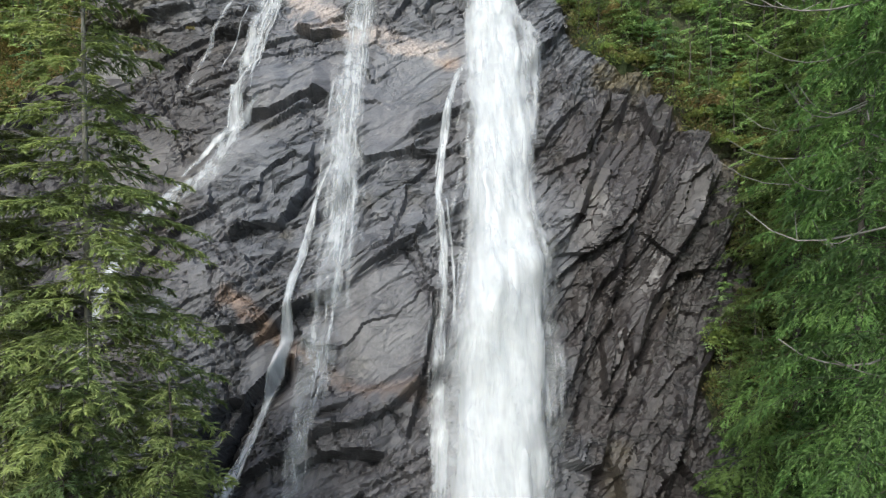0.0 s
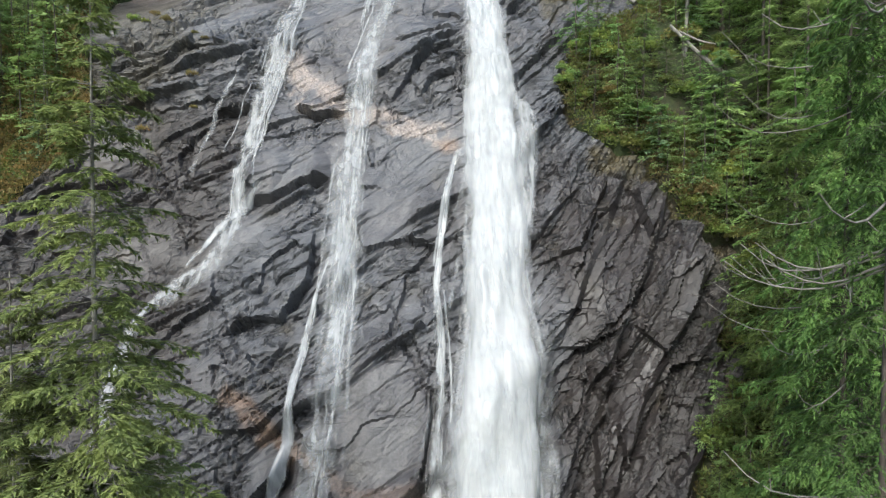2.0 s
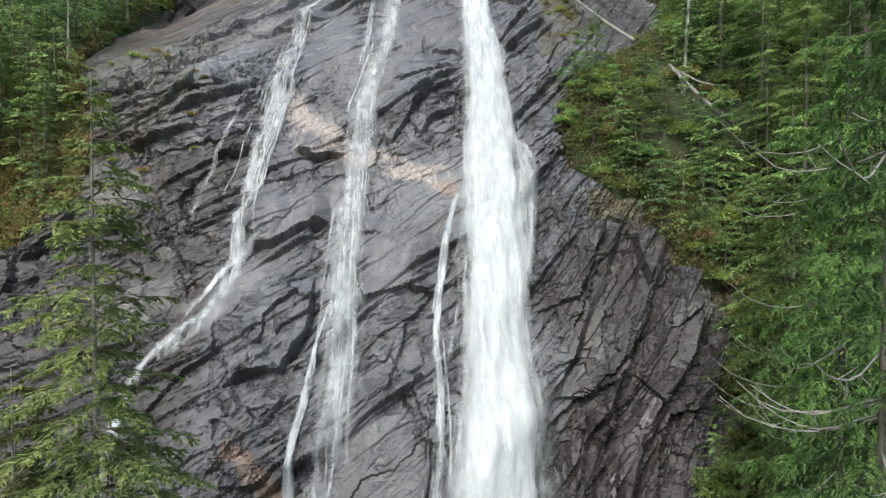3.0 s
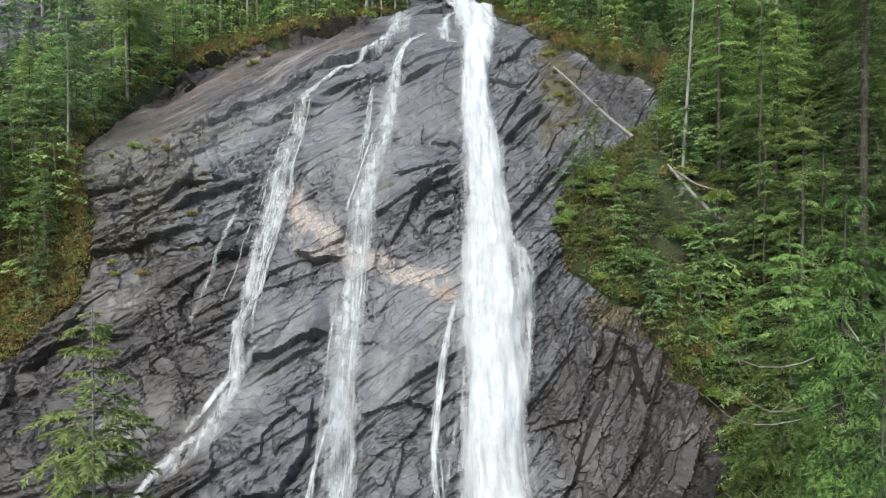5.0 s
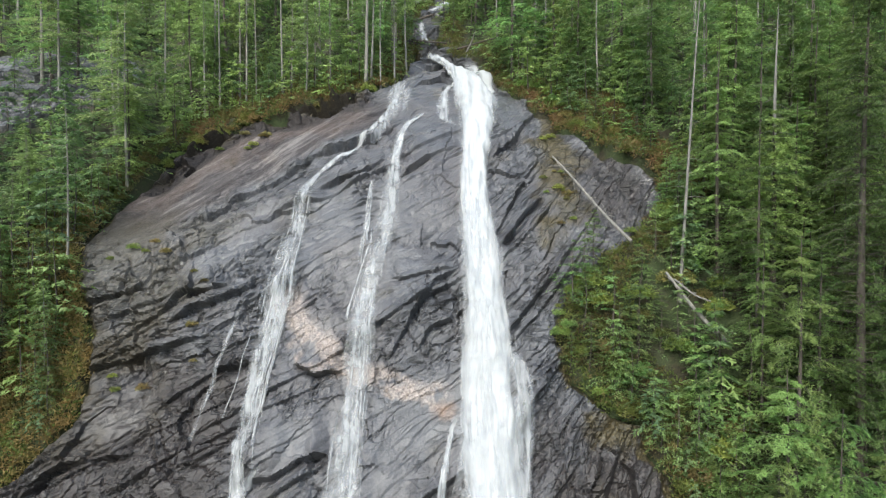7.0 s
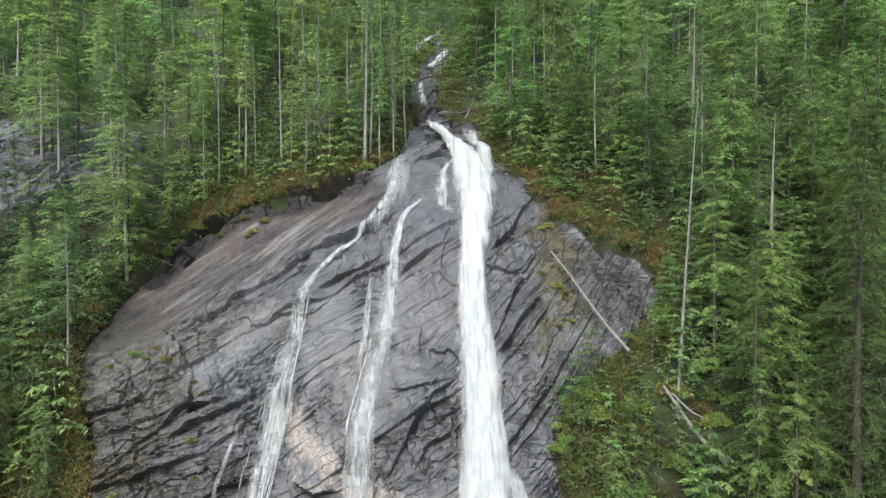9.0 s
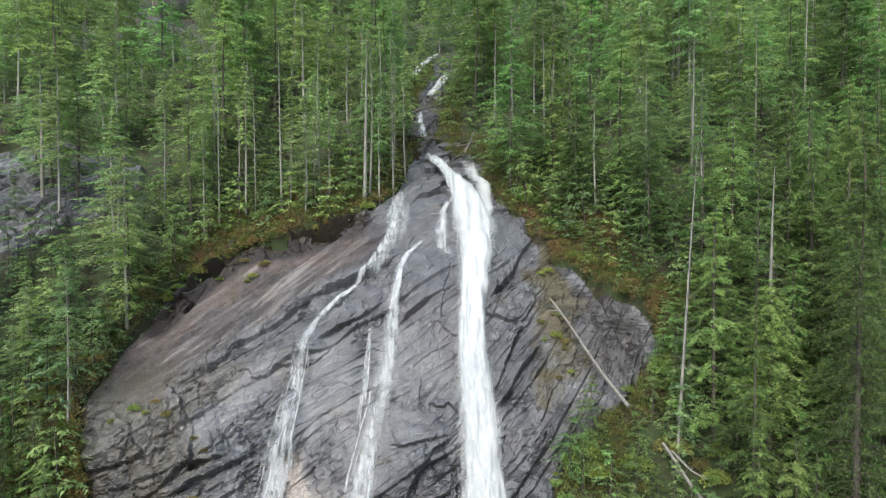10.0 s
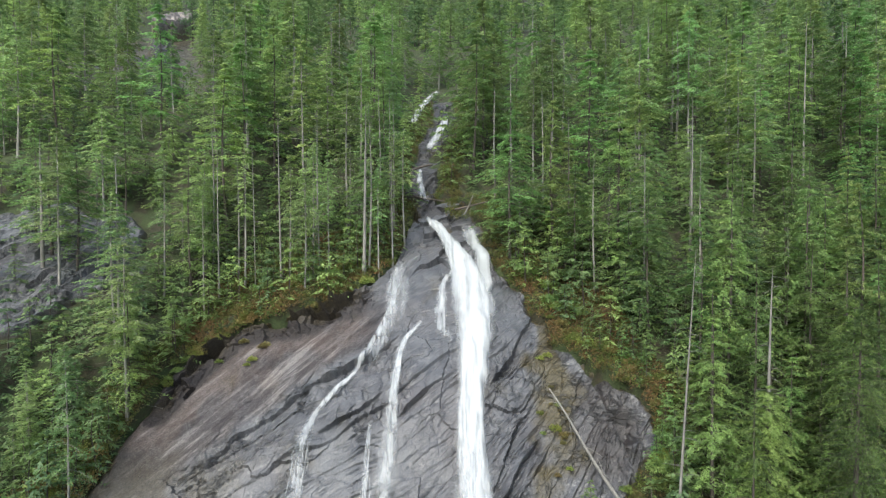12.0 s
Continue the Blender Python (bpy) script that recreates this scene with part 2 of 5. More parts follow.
def add(tree, kind, **values):
    n = tree.nodes.new("ShaderNode" + kind)
    for k, v in values.items():
        n.inputs[k.replace("_", " ")].default_value = v
    return n


def coords(tree, scale=(1, 1, 1), turn=(0, 0, 0), source="Object"):
    tc, mp = tree.nodes.new("ShaderNodeTexCoord"), tree.nodes.new("ShaderNodeMapping")
    mp.inputs["Scale"].default_value = scale
    mp.inputs["Rotation"].default_value = [radians(a) for a in turn]
    tree.links.new(tc.outputs[source], mp.inputs[0])
    return mp.outputs[0]


def noise_tex(tree, vec, scale, detail=6, rough=0.6, distortion=0.0):
    n = add(tree, "TexNoise", Scale=scale, Detail=detail, Roughness=rough, Distortion=distortion)
    tree.links.new(vec, n.inputs["Vector"])
    return n.outputs["Fac"]


def ramp(tree, fac, stops):
    r = tree.nodes.new("ShaderNodeValToRGB")
    while len(r.color_ramp.elements) < len(stops):
        r.color_ramp.elements.new(0.5)
    for e, (p, col) in zip(r.color_ramp.elements, stops):
        e.position = p
        e.color = (*col, 1) if len(col) == 3 else col
    tree.links.new(fac, r.inputs[0])
    return r.outputs[0]


def mix(tree, fac, a, b, blend="MIX"):
    n = tree.nodes.new("ShaderNodeMix")
    n.data_type, n.blend_type = "RGBA", blend
    for sock, v in ((n.inputs[0], fac), (n.inputs[6], a), (n.inputs[7], b)):
        if isinstance(v, (int, float)):
            sock.default_value = v
        elif isinstance(v, tuple):
            sock.default_value = (*v, 1)
        else:
            tree.links.new(v, sock)
    return n.outputs[2]


def calc(tree, op, a, b=0.0, clamp=False):
    n = tree.nodes.new("ShaderNodeMath")
    n.operation, n.use_clamp = op, clamp
    for sock, v in zip(n.inputs, (a, b)):
        if isinstance(v, (int, float)):
            sock.default_value = v
        else:
            tree.links.new(v, sock)
    return n.outputs[0]


def attr(tree, name):
    n = tree.nodes.new("ShaderNodeAttribute")
    n.attribute_name = name
    return n.outputs["Fac"]


def bumped(tree, bsdf, height, strength=0.5, distance=0.05):
    b = add(tree, "Bump", Strength=strength, Distance=distance)
    tree.links.new(height, b.inputs["Height"])
    tree.links.new(b.outputs[0], bsdf.inputs["Normal"])


def rock_material():
    m, t, b = material("wet_gneiss")
    v = coords(t)
    beds = coords(t, (0.55, 0.7, 2.0), (0, 32, 0))
    big = noise_tex(t, v, 0.11, 4)
    blot = noise_tex(t, v, 0.55, 7, 0.68, 0.8)
    mid = noise_tex(t, beds, 0.8, 9, 0.62, 0.6)
    fine = noise_tex(t, v, 6.0, 10, 0.75)
    runs = noise_tex(t, coords(t, (1.6, 0.25, 0.22)), 0.8, 6, 0.6)
    tone = calc(t, "ADD", calc(t, "MULTIPLY", mid, 0.3), calc(t, "MULTIPLY", blot, 0.7))
    flat = attr(t, "calm")
    tone = calc(t, "ADD", tone, calc(t, "MULTIPLY", calc(t, "SUBTRACT", 0.585, tone), calc(t, "MULTIPLY", flat, 0.55)))
    base = ramp(t, tone, [(0.34, (0.028, 0.029, 0.034)), (0.45, (0.059, 0.061, 0.069)), (0.55, (0.09, 0.092, 0.101)), (0.68, (0.165, 0.165, 0.172))])
    base = mix(t, ramp(t, big, [(0.42, (0, 0, 0)), (0.65, (1, 1, 1))]), base, mix(t, 0.35, base, (0.1, 0.085, 0.08)))
    base = mix(t, ramp(t, runs, [(0.5, (0, 0, 0)), (0.7, (0.6, 0.6, 0.6))]), base, (0.034, 0.033, 0.035))
    lay = t.nodes.new("ShaderNodeMapping")
    lay.inputs["Scale"].default_value = (0.16, 0.04, 1.3)
    t.links.new(coords(t, (1, 1, 1), (0, 38, 0)), lay.inputs[0])
    streak = noise_tex(t, lay.outputs[0], 1.0, 9, 0.66, 0.4)
    base = mix(t, calc(t, "MULTIPLY", attr(t, "slab"), 0.8), base, mix(t, ramp(t, blot, [(0.45, (0, 0, 0)), (0.62, (0.5, 0.5, 0.5))]), ramp(t, streak, [(0.4, (0.018, 0.014, 0.014)), (0.48, (0.042, 0.034, 0.034)), (0.55, (0.066, 0.057, 0.056)), (0.63, (0.19, 0.172, 0.165))]), ramp(t, fine, [(0.35, (0.04, 0.036, 0.037)), (0.65, (0.13, 0.122, 0.122))])))
    pink = ramp(t, fine, [(0.3, (0.13, 0.1, 0.088)), (0.62, (0.36, 0.305, 0.27))])
    base = mix(t, calc(t, "MULTIPLY", attr(t, "pink"), ramp(t, blot, [(0.4, (0.35, 0.35, 0.35)), (0.55, (1, 1, 1))])), base, pink)
    rust = ramp(t, fine, [(0.3, (0.08, 0.048, 0.034)), (0.62, (0.26, 0.175, 0.125))])
    base = mix(t, attr(t, "rust"), base, rust)
    lichen = ramp(t, noise_tex(t, v, 2.3, 8, 0.72), [(0.54, (0, 0, 0)), (0.64, (1, 1, 1))])
    base = mix(t, calc(t, "MULTIPLY", lichen, attr(t, "dry")), base, (0.21, 0.207, 0.195))
    # wet algae stain, plus shade of trees and recesses painted into the colour
    base = mix(t, calc(t, "MULTIPLY", attr(t, "algae_shade"), ramp(t, blot, [(0.36, (1, 1, 1)), (0.62, (0.78, 0.78, 0.78))])), base, mix(t, fine, (0.014, 0.012, 0.012), (0.05, 0.043, 0.042)))
    moss = ramp(t, fine, [(0.3, (0.024, 0.02, 0.011)), (0.65, (0.082, 0.066, 0.032))])
    base = mix(t, attr(t, "moss"), base, moss)
    base = mix(t, 0.6, base, ramp(t, fine, [(0.3, (0.12, 0.12, 0.12)), (0.7, (0.88, 0.88, 0.88))]), "SOFT_LIGHT")
    # thin cracks along the beds and joints across them, in a darker colour
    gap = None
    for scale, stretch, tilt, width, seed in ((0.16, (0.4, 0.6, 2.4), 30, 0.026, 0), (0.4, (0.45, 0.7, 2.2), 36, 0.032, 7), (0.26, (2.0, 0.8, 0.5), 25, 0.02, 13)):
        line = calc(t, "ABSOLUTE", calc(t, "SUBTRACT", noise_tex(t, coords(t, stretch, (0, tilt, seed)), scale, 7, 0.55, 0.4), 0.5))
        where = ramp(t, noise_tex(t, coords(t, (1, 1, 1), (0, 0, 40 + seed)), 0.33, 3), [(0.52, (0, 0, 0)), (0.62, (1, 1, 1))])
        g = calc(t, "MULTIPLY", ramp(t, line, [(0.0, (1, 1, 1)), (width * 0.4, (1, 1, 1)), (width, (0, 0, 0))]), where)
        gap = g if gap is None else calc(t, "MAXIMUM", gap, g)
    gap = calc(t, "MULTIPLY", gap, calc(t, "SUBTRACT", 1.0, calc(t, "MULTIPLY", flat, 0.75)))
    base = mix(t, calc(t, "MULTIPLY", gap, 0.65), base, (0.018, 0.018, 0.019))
    t.links.new(base, b.inputs["Base Color"])
    rough = ramp(t, blot, [(0.35, (0.3, 0.3, 0.3)), (0.62, (0.62, 0.62, 0.62))])
    rough = mix(t, attr(t, "slab"), rough, (0.72, 0.72, 0.72))
    t.links.new(rough, b.inputs["Roughness"])
    t.links.new(calc(t, "SUBTRACT", 0.5, calc(t, "MULTIPLY", attr(t, "slab"), 0.3)), b.inputs["Specular IOR Level"])
    # fine beds that break off in small steps
    sep = t.nodes.new("ShaderNodeSeparateXYZ")
    t.links.new(coords(t, (1, 1, 1), (0, 32, 0)), sep.inputs[0])
    bed = calc(t, "ADD", calc(t, "MULTIPLY", sep.outputs[2], 0.45), calc(t, "MULTIPLY", noise_tex(t, v, 0.4, 6, 0.6), 3.0))
    step = calc(t, "MULTIPLY", calc(t, "FRACT", bed), ramp(t, noise_tex(t, v, 0.45, 3), [(0.51, (0, 0, 0)), (0.66, (1, 1, 1))]))
    h = calc(t, "ADD", calc(t, "MULTIPLY", mid, 0.4), calc(t, "MULTIPLY", fine, 0.35))
    h = calc(t, "SUBTRACT", h, calc(t, "MULTIPLY", gap, 0.9))
    h = calc(t, "SUBTRACT", h, calc(t, "MULTIPLY", step, 1.2))
    h = calc(t, "ADD", h, calc(t, "MULTIPLY", calc(t, "MULTIPLY", streak, attr(t, "slab")), 2.2))
    h = calc(t, "MULTIPLY", h, calc(t, "SUBTRACT", 1.0, calc(t, "MULTIPLY", flat, 0.6)))
    h = calc(t, "MULTIPLY", h, calc(t, "SUBTRACT", 1.0, calc(t, "MULTIPLY", attr(t, "slab"), 0.1)))
    bumped(t, b, h, 0.9, 0.2)
    return m


def soil_material():
    m, t, b = material("forest_floor")
    v = coords(t)
    n1, n2 = noise_tex(t, v, 0.35, 6), noise_tex(t, v, 4.0, 8, 0.7)
    base = ramp(t, n2, [(0.3, (0.011, 0.011, 0.006)), (0.5, (0.026, 0.023, 0.011)), (0.7, (0.05, 0.04, 0.02))])
    green = ramp(t, n2, [(0.3, (0.014, 0.026, 0.008)), (0.7, (0.05, 0.066, 0.02))])
    base = mix(t, ramp(t, n1, [(0.4, (0, 0, 0)), (0.55, (1, 1, 1))]), base, green)
    t.links.new(base, b.inputs["Base Color"])
    b.inputs["Roughness"].default_value = 0.95
    bumped(t, b, n2, 0.8, 0.2)
    return m


def leaf_material(name, dark, light, tip):
    """Foliage: a tone for each tree and each spray, thin enough to pass light."""
    m, t, b = material(name)
    geo, info = t.nodes.new("ShaderNodeNewGeometry"), t.nodes.new("ShaderNodeObjectInfo")
    v = coords(t)
    patch = noise_tex(t, v, 0.5, 3)
    base = mix(t, geo.outputs["Random Per Island"], dark, light)
    base = mix(t, ramp(t, patch, [(0.4, (0, 0, 0)), (0.7, (0.7, 0.7, 0.7))]), base, tip)
    hue = add(t, "HueSaturation")
    other = calc(t, "FRACT", calc(t, "MULTIPLY", info.outputs["Random"], 13.7))
    t.links.new(calc(t, "ADD", calc(t, "MULTIPLY", other, 0.05), 0.478), hue.inputs["Hue"])
    t.links.new(calc(t, "ADD", calc(t, "MULTIPLY", info.outputs["Random"], 0.85), 0.6), hue.inputs["Value"])
    t.links.new(base, hue.inputs["Color"])
    t.links.new(hue.outputs[0], b.inputs["Base Color"])
    b.inputs["Roughness"].default_value = 0.65
    b.inputs["Specular IOR Level"].default_value = 0.25
    tr = t.nodes.new("ShaderNodeBsdfTranslucent")
    t.links.new(hue.outputs[0], tr.inputs[0])
    ms = t.nodes.new("ShaderNodeAddShader")
    t.links.new(b.outputs[0], ms.inputs[0])
    t.links.new(tr.outputs[0], ms.inputs[1])
    t.links.new(ms.outputs[0], t.nodes["Material Output"].inputs[0])
    return m


def wood_material(name, dark, light):
    m, t, b = material(name)
    v = coords(t, (3, 3, 0.5))
    n = noise_tex(t, v, 2.0, 7, 0.65)
    t.links.new(ramp(t, n, [(0.3, dark), (0.7, light)]), b.inputs["Base Color"])
    b.inputs["Roughness"].default_value = 0.9
    bumped(t, b, n, 0.6, 0.04)
    return m


def water_material(name, low, high, across, contrast, most=1.0, detail=6, along=0.12):
    """White water: foam in streaks along the flow, with gaps that let the rock through."""
    m, t, b = material(name)
    tc, mp = t.nodes.new("ShaderNodeTexCoord"), t.nodes.new("ShaderNodeMapping")
    mp.inputs["Scale"].default_value = (across, along, 1)
    t.links.new(tc.outputs["UV"], mp.inputs[0])
    streak = noise_tex(t, mp.outputs[0], 1.0, detail, 0.58, 0.2)
    mp2 = t.nodes.new("ShaderNodeMapping")
    mp2.inputs["Scale"].default_value = (0.35 * across, 0.3 + along, 1)
    t.links.new(tc.outputs["UV"], mp2.inputs[0])
    clump = noise_tex(t, mp2.outputs[0], 1.0, 4, 0.55)
    s = calc(t, "ADD", calc(t, "MULTIPLY", calc(t, "SUBTRACT", streak, 0.5), contrast), calc(t, "MULTIPLY", calc(t, "SUBTRACT", clump, 0.5), 0.7 * contrast))
    s = calc(t, "ADD", s, attr(t, "body"))
    alpha = ramp(t, s, [(low, (0, 0, 0)), (high, (most, most, most))])
    b.inputs["Base Color"].default_value = (0.6, 0.615, 0.63, 1)
    b.inputs["Roughness"].default_value = 0.5
    b.inputs["Subsurface Weight"].default_value = 0.0
    t.links.new(alpha, b.inputs["Alpha"])
    tr = t.nodes.new("ShaderNodeBsdfTranslucent")
    tr.inputs[0].default_value = (0.6, 0.615, 0.63, 1)
    tp = t.nodes.new("ShaderNodeBsdfTransparent")
    mt, ms = t.nodes.new("ShaderNodeMixShader"), t.nodes.new("ShaderNodeMixShader")
    t.links.new(alpha, mt.inputs[0])
    t.links.new(tp.outputs[0], mt.inputs[1])
    t.links.new(tr.outputs[0], mt.inputs[2])
    ms.inputs[0].default_value = 0.3
    t.links.new(b.outputs[0], ms.inputs[1])
    t.links.new(mt.outputs[0], ms.inputs[2])
    t.links.new(ms.outputs[0], t.nodes["Material Output"].inputs[0])
    bumped(t, b, s, 0.4, 0.25)
    return m


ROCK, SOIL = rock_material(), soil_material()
FIR = leaf_material("fir_needles", (0.062, 0.108, 0.034), (0.138, 0.208, 0.064), (0.148, 0.216, 0.066))
CEDAR = leaf_material("cedar_sprays", (0.066, 0.108, 0.033), (0.136, 0.19, 0.06), (0.15, 0.2, 0.062))
HEMLOCK = leaf_material("hemlock_needles", (0.078, 0.13, 0.047), (0.168, 0.236, 0.086), (0.18, 0.242, 0.086))
# near trees: darker copies of the foliage, dimmer light put into the colour
DIMLEAF = leaf_material("dimmed_needles", (0.06, 0.082, 0.028), (0.144, 0.175, 0.06), (0.158, 0.182, 0.058))
DIMCEDAR = leaf_material("dimmed_cedar_sprays", (0.04, 0.073, 0.02), (0.1, 0.15, 0.041), (0.116, 0.16, 0.043))
SHRUB = leaf_material("shrub_leaves", (0.045, 0.068, 0.015), (0.135, 0.165, 0.04), (0.16, 0.155, 0.042))
DRYLEAF = leaf_material("dry_heath", (0.06, 0.048, 0.018), (0.16, 0.125, 0.05), (0.12, 0.13, 0.04))
RUSTLEAF = leaf_material("bracken", (0.06, 0.035, 0.014), (0.15, 0.095, 0.042), (0.13, 0.105, 0.04))
BARK = wood_material("bark", (0.04, 0.032, 0.026), (0.12, 0.1, 0.085))
PALE = wood_material("pale_bark", (0.15, 0.14, 0.125), (0.33, 0.31, 0.28))
DEAD = wood_material("weathered_wood", (0.1, 0.093, 0.082), (0.27, 0.255, 0.23))
FALL = water_material("white_water", 0.0, 0.7, 1.1, 0.85, 1.0, 4)
FOAM = water_material("foam", 0.05, 0.9, 1.25, 1.0, 0.92, 4)
LACEW = water_material("broken_water", 0.15, 1.05, 2.2, 1.4, 0.9, 6, 0.42)
VEIL = water_material("water_veil", 0.2, 1.25, 3.4, 1.4, 0.6, 6, 0.32)


# ---------------------------------------------------------------- mesh helpers
def mesh_of(name, verts, faces, mat, smooth=False, uv=None, attrs=None, normals=None):
    """A mesh from arrays: verts (n, 3), faces (m, 3 or 4)."""
    verts, faces = np.asarray(verts, np.float32), np.asarray(faces, np.int32)
    me = bpy.data.meshes.new(name)
    k = faces.shape[1]
    me.vertices.add(len(verts))
    me.vertices.foreach_set("co", verts.ravel())
    me.loops.add(faces.size)
    me.loops.foreach_set("vertex_index", faces.ravel())
    me.polygons.add(len(faces))
    me.polygons.foreach_set("loop_start", np.arange(0, faces.size, k, dtype=np.int32))
    me.polygons.foreach_set("use_smooth", np.full(len(faces), smooth))
    me.update(calc_edges=True)
    if uv is not None:
        layer = me.uv_layers.new(name="flow")
        layer.data.foreach_set("uv", np.asarray(uv, np.float32)[faces.ravel()].ravel())
    for key, values in (attrs or {}).items():
        me.attributes.new(key, "FLOAT", "POINT").data.foreach_set("value", np.asarray(values, np.float32).ravel())
    me.materials.append(mat)
    if normals is not None:
        me.normals_split_custom_set_from_vertices(np.asarray(normals, np.float32))
    return me


def grid_faces(rows, cols):
    i = np.arange(rows * cols).reshape(rows, cols)
    return np.stack([i[:-1, :-1], i[:-1, 1:], i[1:, 1:], i[1:, :-1]], -1).reshape(-1, 4)


def joined(pieces):
    """Several (verts, faces) as one."""
    vs, fs, n = [], [], 0
    for v, f in pieces:
        vs.append(v)
        fs.append(f + n)
        n += len(v)
    return np.concatenate(vs), np.concatenate(fs)


def part(name, data, parent, label=""):
    ob = new(name, data)
    ob.parent = parent
    return tagged(ob, label)


def tube(points, radii, sides=6):
    """A tapered tube along points, as (verts, quads)."""
    p = np.asarray(points, float)
    r = np.asarray(radii, float)
    d = np.gradient(p, axis=0)
    d /= np.linalg.norm(d, axis=1, keepdims=True) + 1e-9
    ref = np.where(np.abs(d[:, 2:3]) > 0.9, [[1.0, 0, 0]], [[0, 0, 1.0]])
    a = np.cross(d, ref)
    a /= np.linalg.norm(a, axis=1, keepdims=True) + 1e-9
    b = np.cross(d, a)
    th = np.linspace(0, 2 * np.pi, sides, endpoint=False)
    v = p[:, None] + r[:, None, None] * (np.cos(th)[None, :, None] * a[:, None] + np.sin(th)[None, :, None] * b[:, None])
    i = np.arange(len(p) * sides).reshape(len(p), sides)
    j = np.roll(i, -1, axis=1)
    f = np.stack([i[:-1], j[:-1], j[1:], i[1:]], -1).reshape(-1, 4)
    return v.reshape(-1, 3), f


# ---------------------------------------------------------------- ground: valley, slope and hill in one sheet
def build_ground():
    xs = np.concatenate([np.linspace(-1500, -120, 24)[:-1], np.linspace(-120, -50, 36)[:-1], np.linspace(-50, 45, 130)[:-1],
                         np.linspace(45, 120, 38)[:-1], np.linspace(120, 1500, 24)])
    zs = np.concatenate([np.linspace(VALLEY, 60, 130)[:-1], np.linspace(60, 420, 110)])
    x, z = np.meshgrid(xs, zs)
    y = slope_y(x, z)
    m = rock_mask(x, z)
    nx, ny, nz = slope_n(x, z)
    d = 0.7 * fbm(x / 6, z / 6, 91, 4) * sm((z - VALLEY) / 4) - 2.6 * sm((m - 0.15) / 0.5) + 0.9 * np.exp(-((to_line(x, z, LEDGES[6][4])[0] - 1.6) / 1.6) ** 2) * sm((-6 - x) / 4)
    far = sm((np.abs(x) - 150) / 600)
    rise = np.where(z > 60, 14 * fbm(x / 90, z / 60, 95, 3), 0) * sm((z - 70) / 60)
    slope = np.stack([x + nx * d, y + ny * d + 30 * far, z + nz * d + rise * (1 - far)], -1)
    ys = np.concatenate([np.linspace(-1500, -60, 16)[:-1], np.linspace(-60, 12, 40)])
    fx, fy = np.meshgrid(xs, ys)
    k = (np.linspace(0, 1, len(ys)) ** 6)[:, None]
    edge = slope[0]
    fy = fy + k * (edge[None, :, 1] - fy[-1:])
    flat = np.stack([fx + k * (edge[None, :, 0] - fx), fy, VALLEY + 0.8 * fbm(fx / 12, fy / 12, 97, 4) * (1 - k)], -1)
    v = np.concatenate([flat[:-1], slope])
    bank = valley_z(v[..., 0], v[..., 1])
    v[..., 2] = np.maximum(v[..., 2], bank + 0.4 * fbm(v[..., 0] / 4, v[..., 1] / 4, 99, 3))
    me = mesh_of("ground", v.reshape(-1, 3), grid_faces(v.shape[0], v.shape[1]), SOIL, True)
    tagged(new("ground", me), "brown and mossy forest floor over valley and steep hillside", "ground", kind="structure")


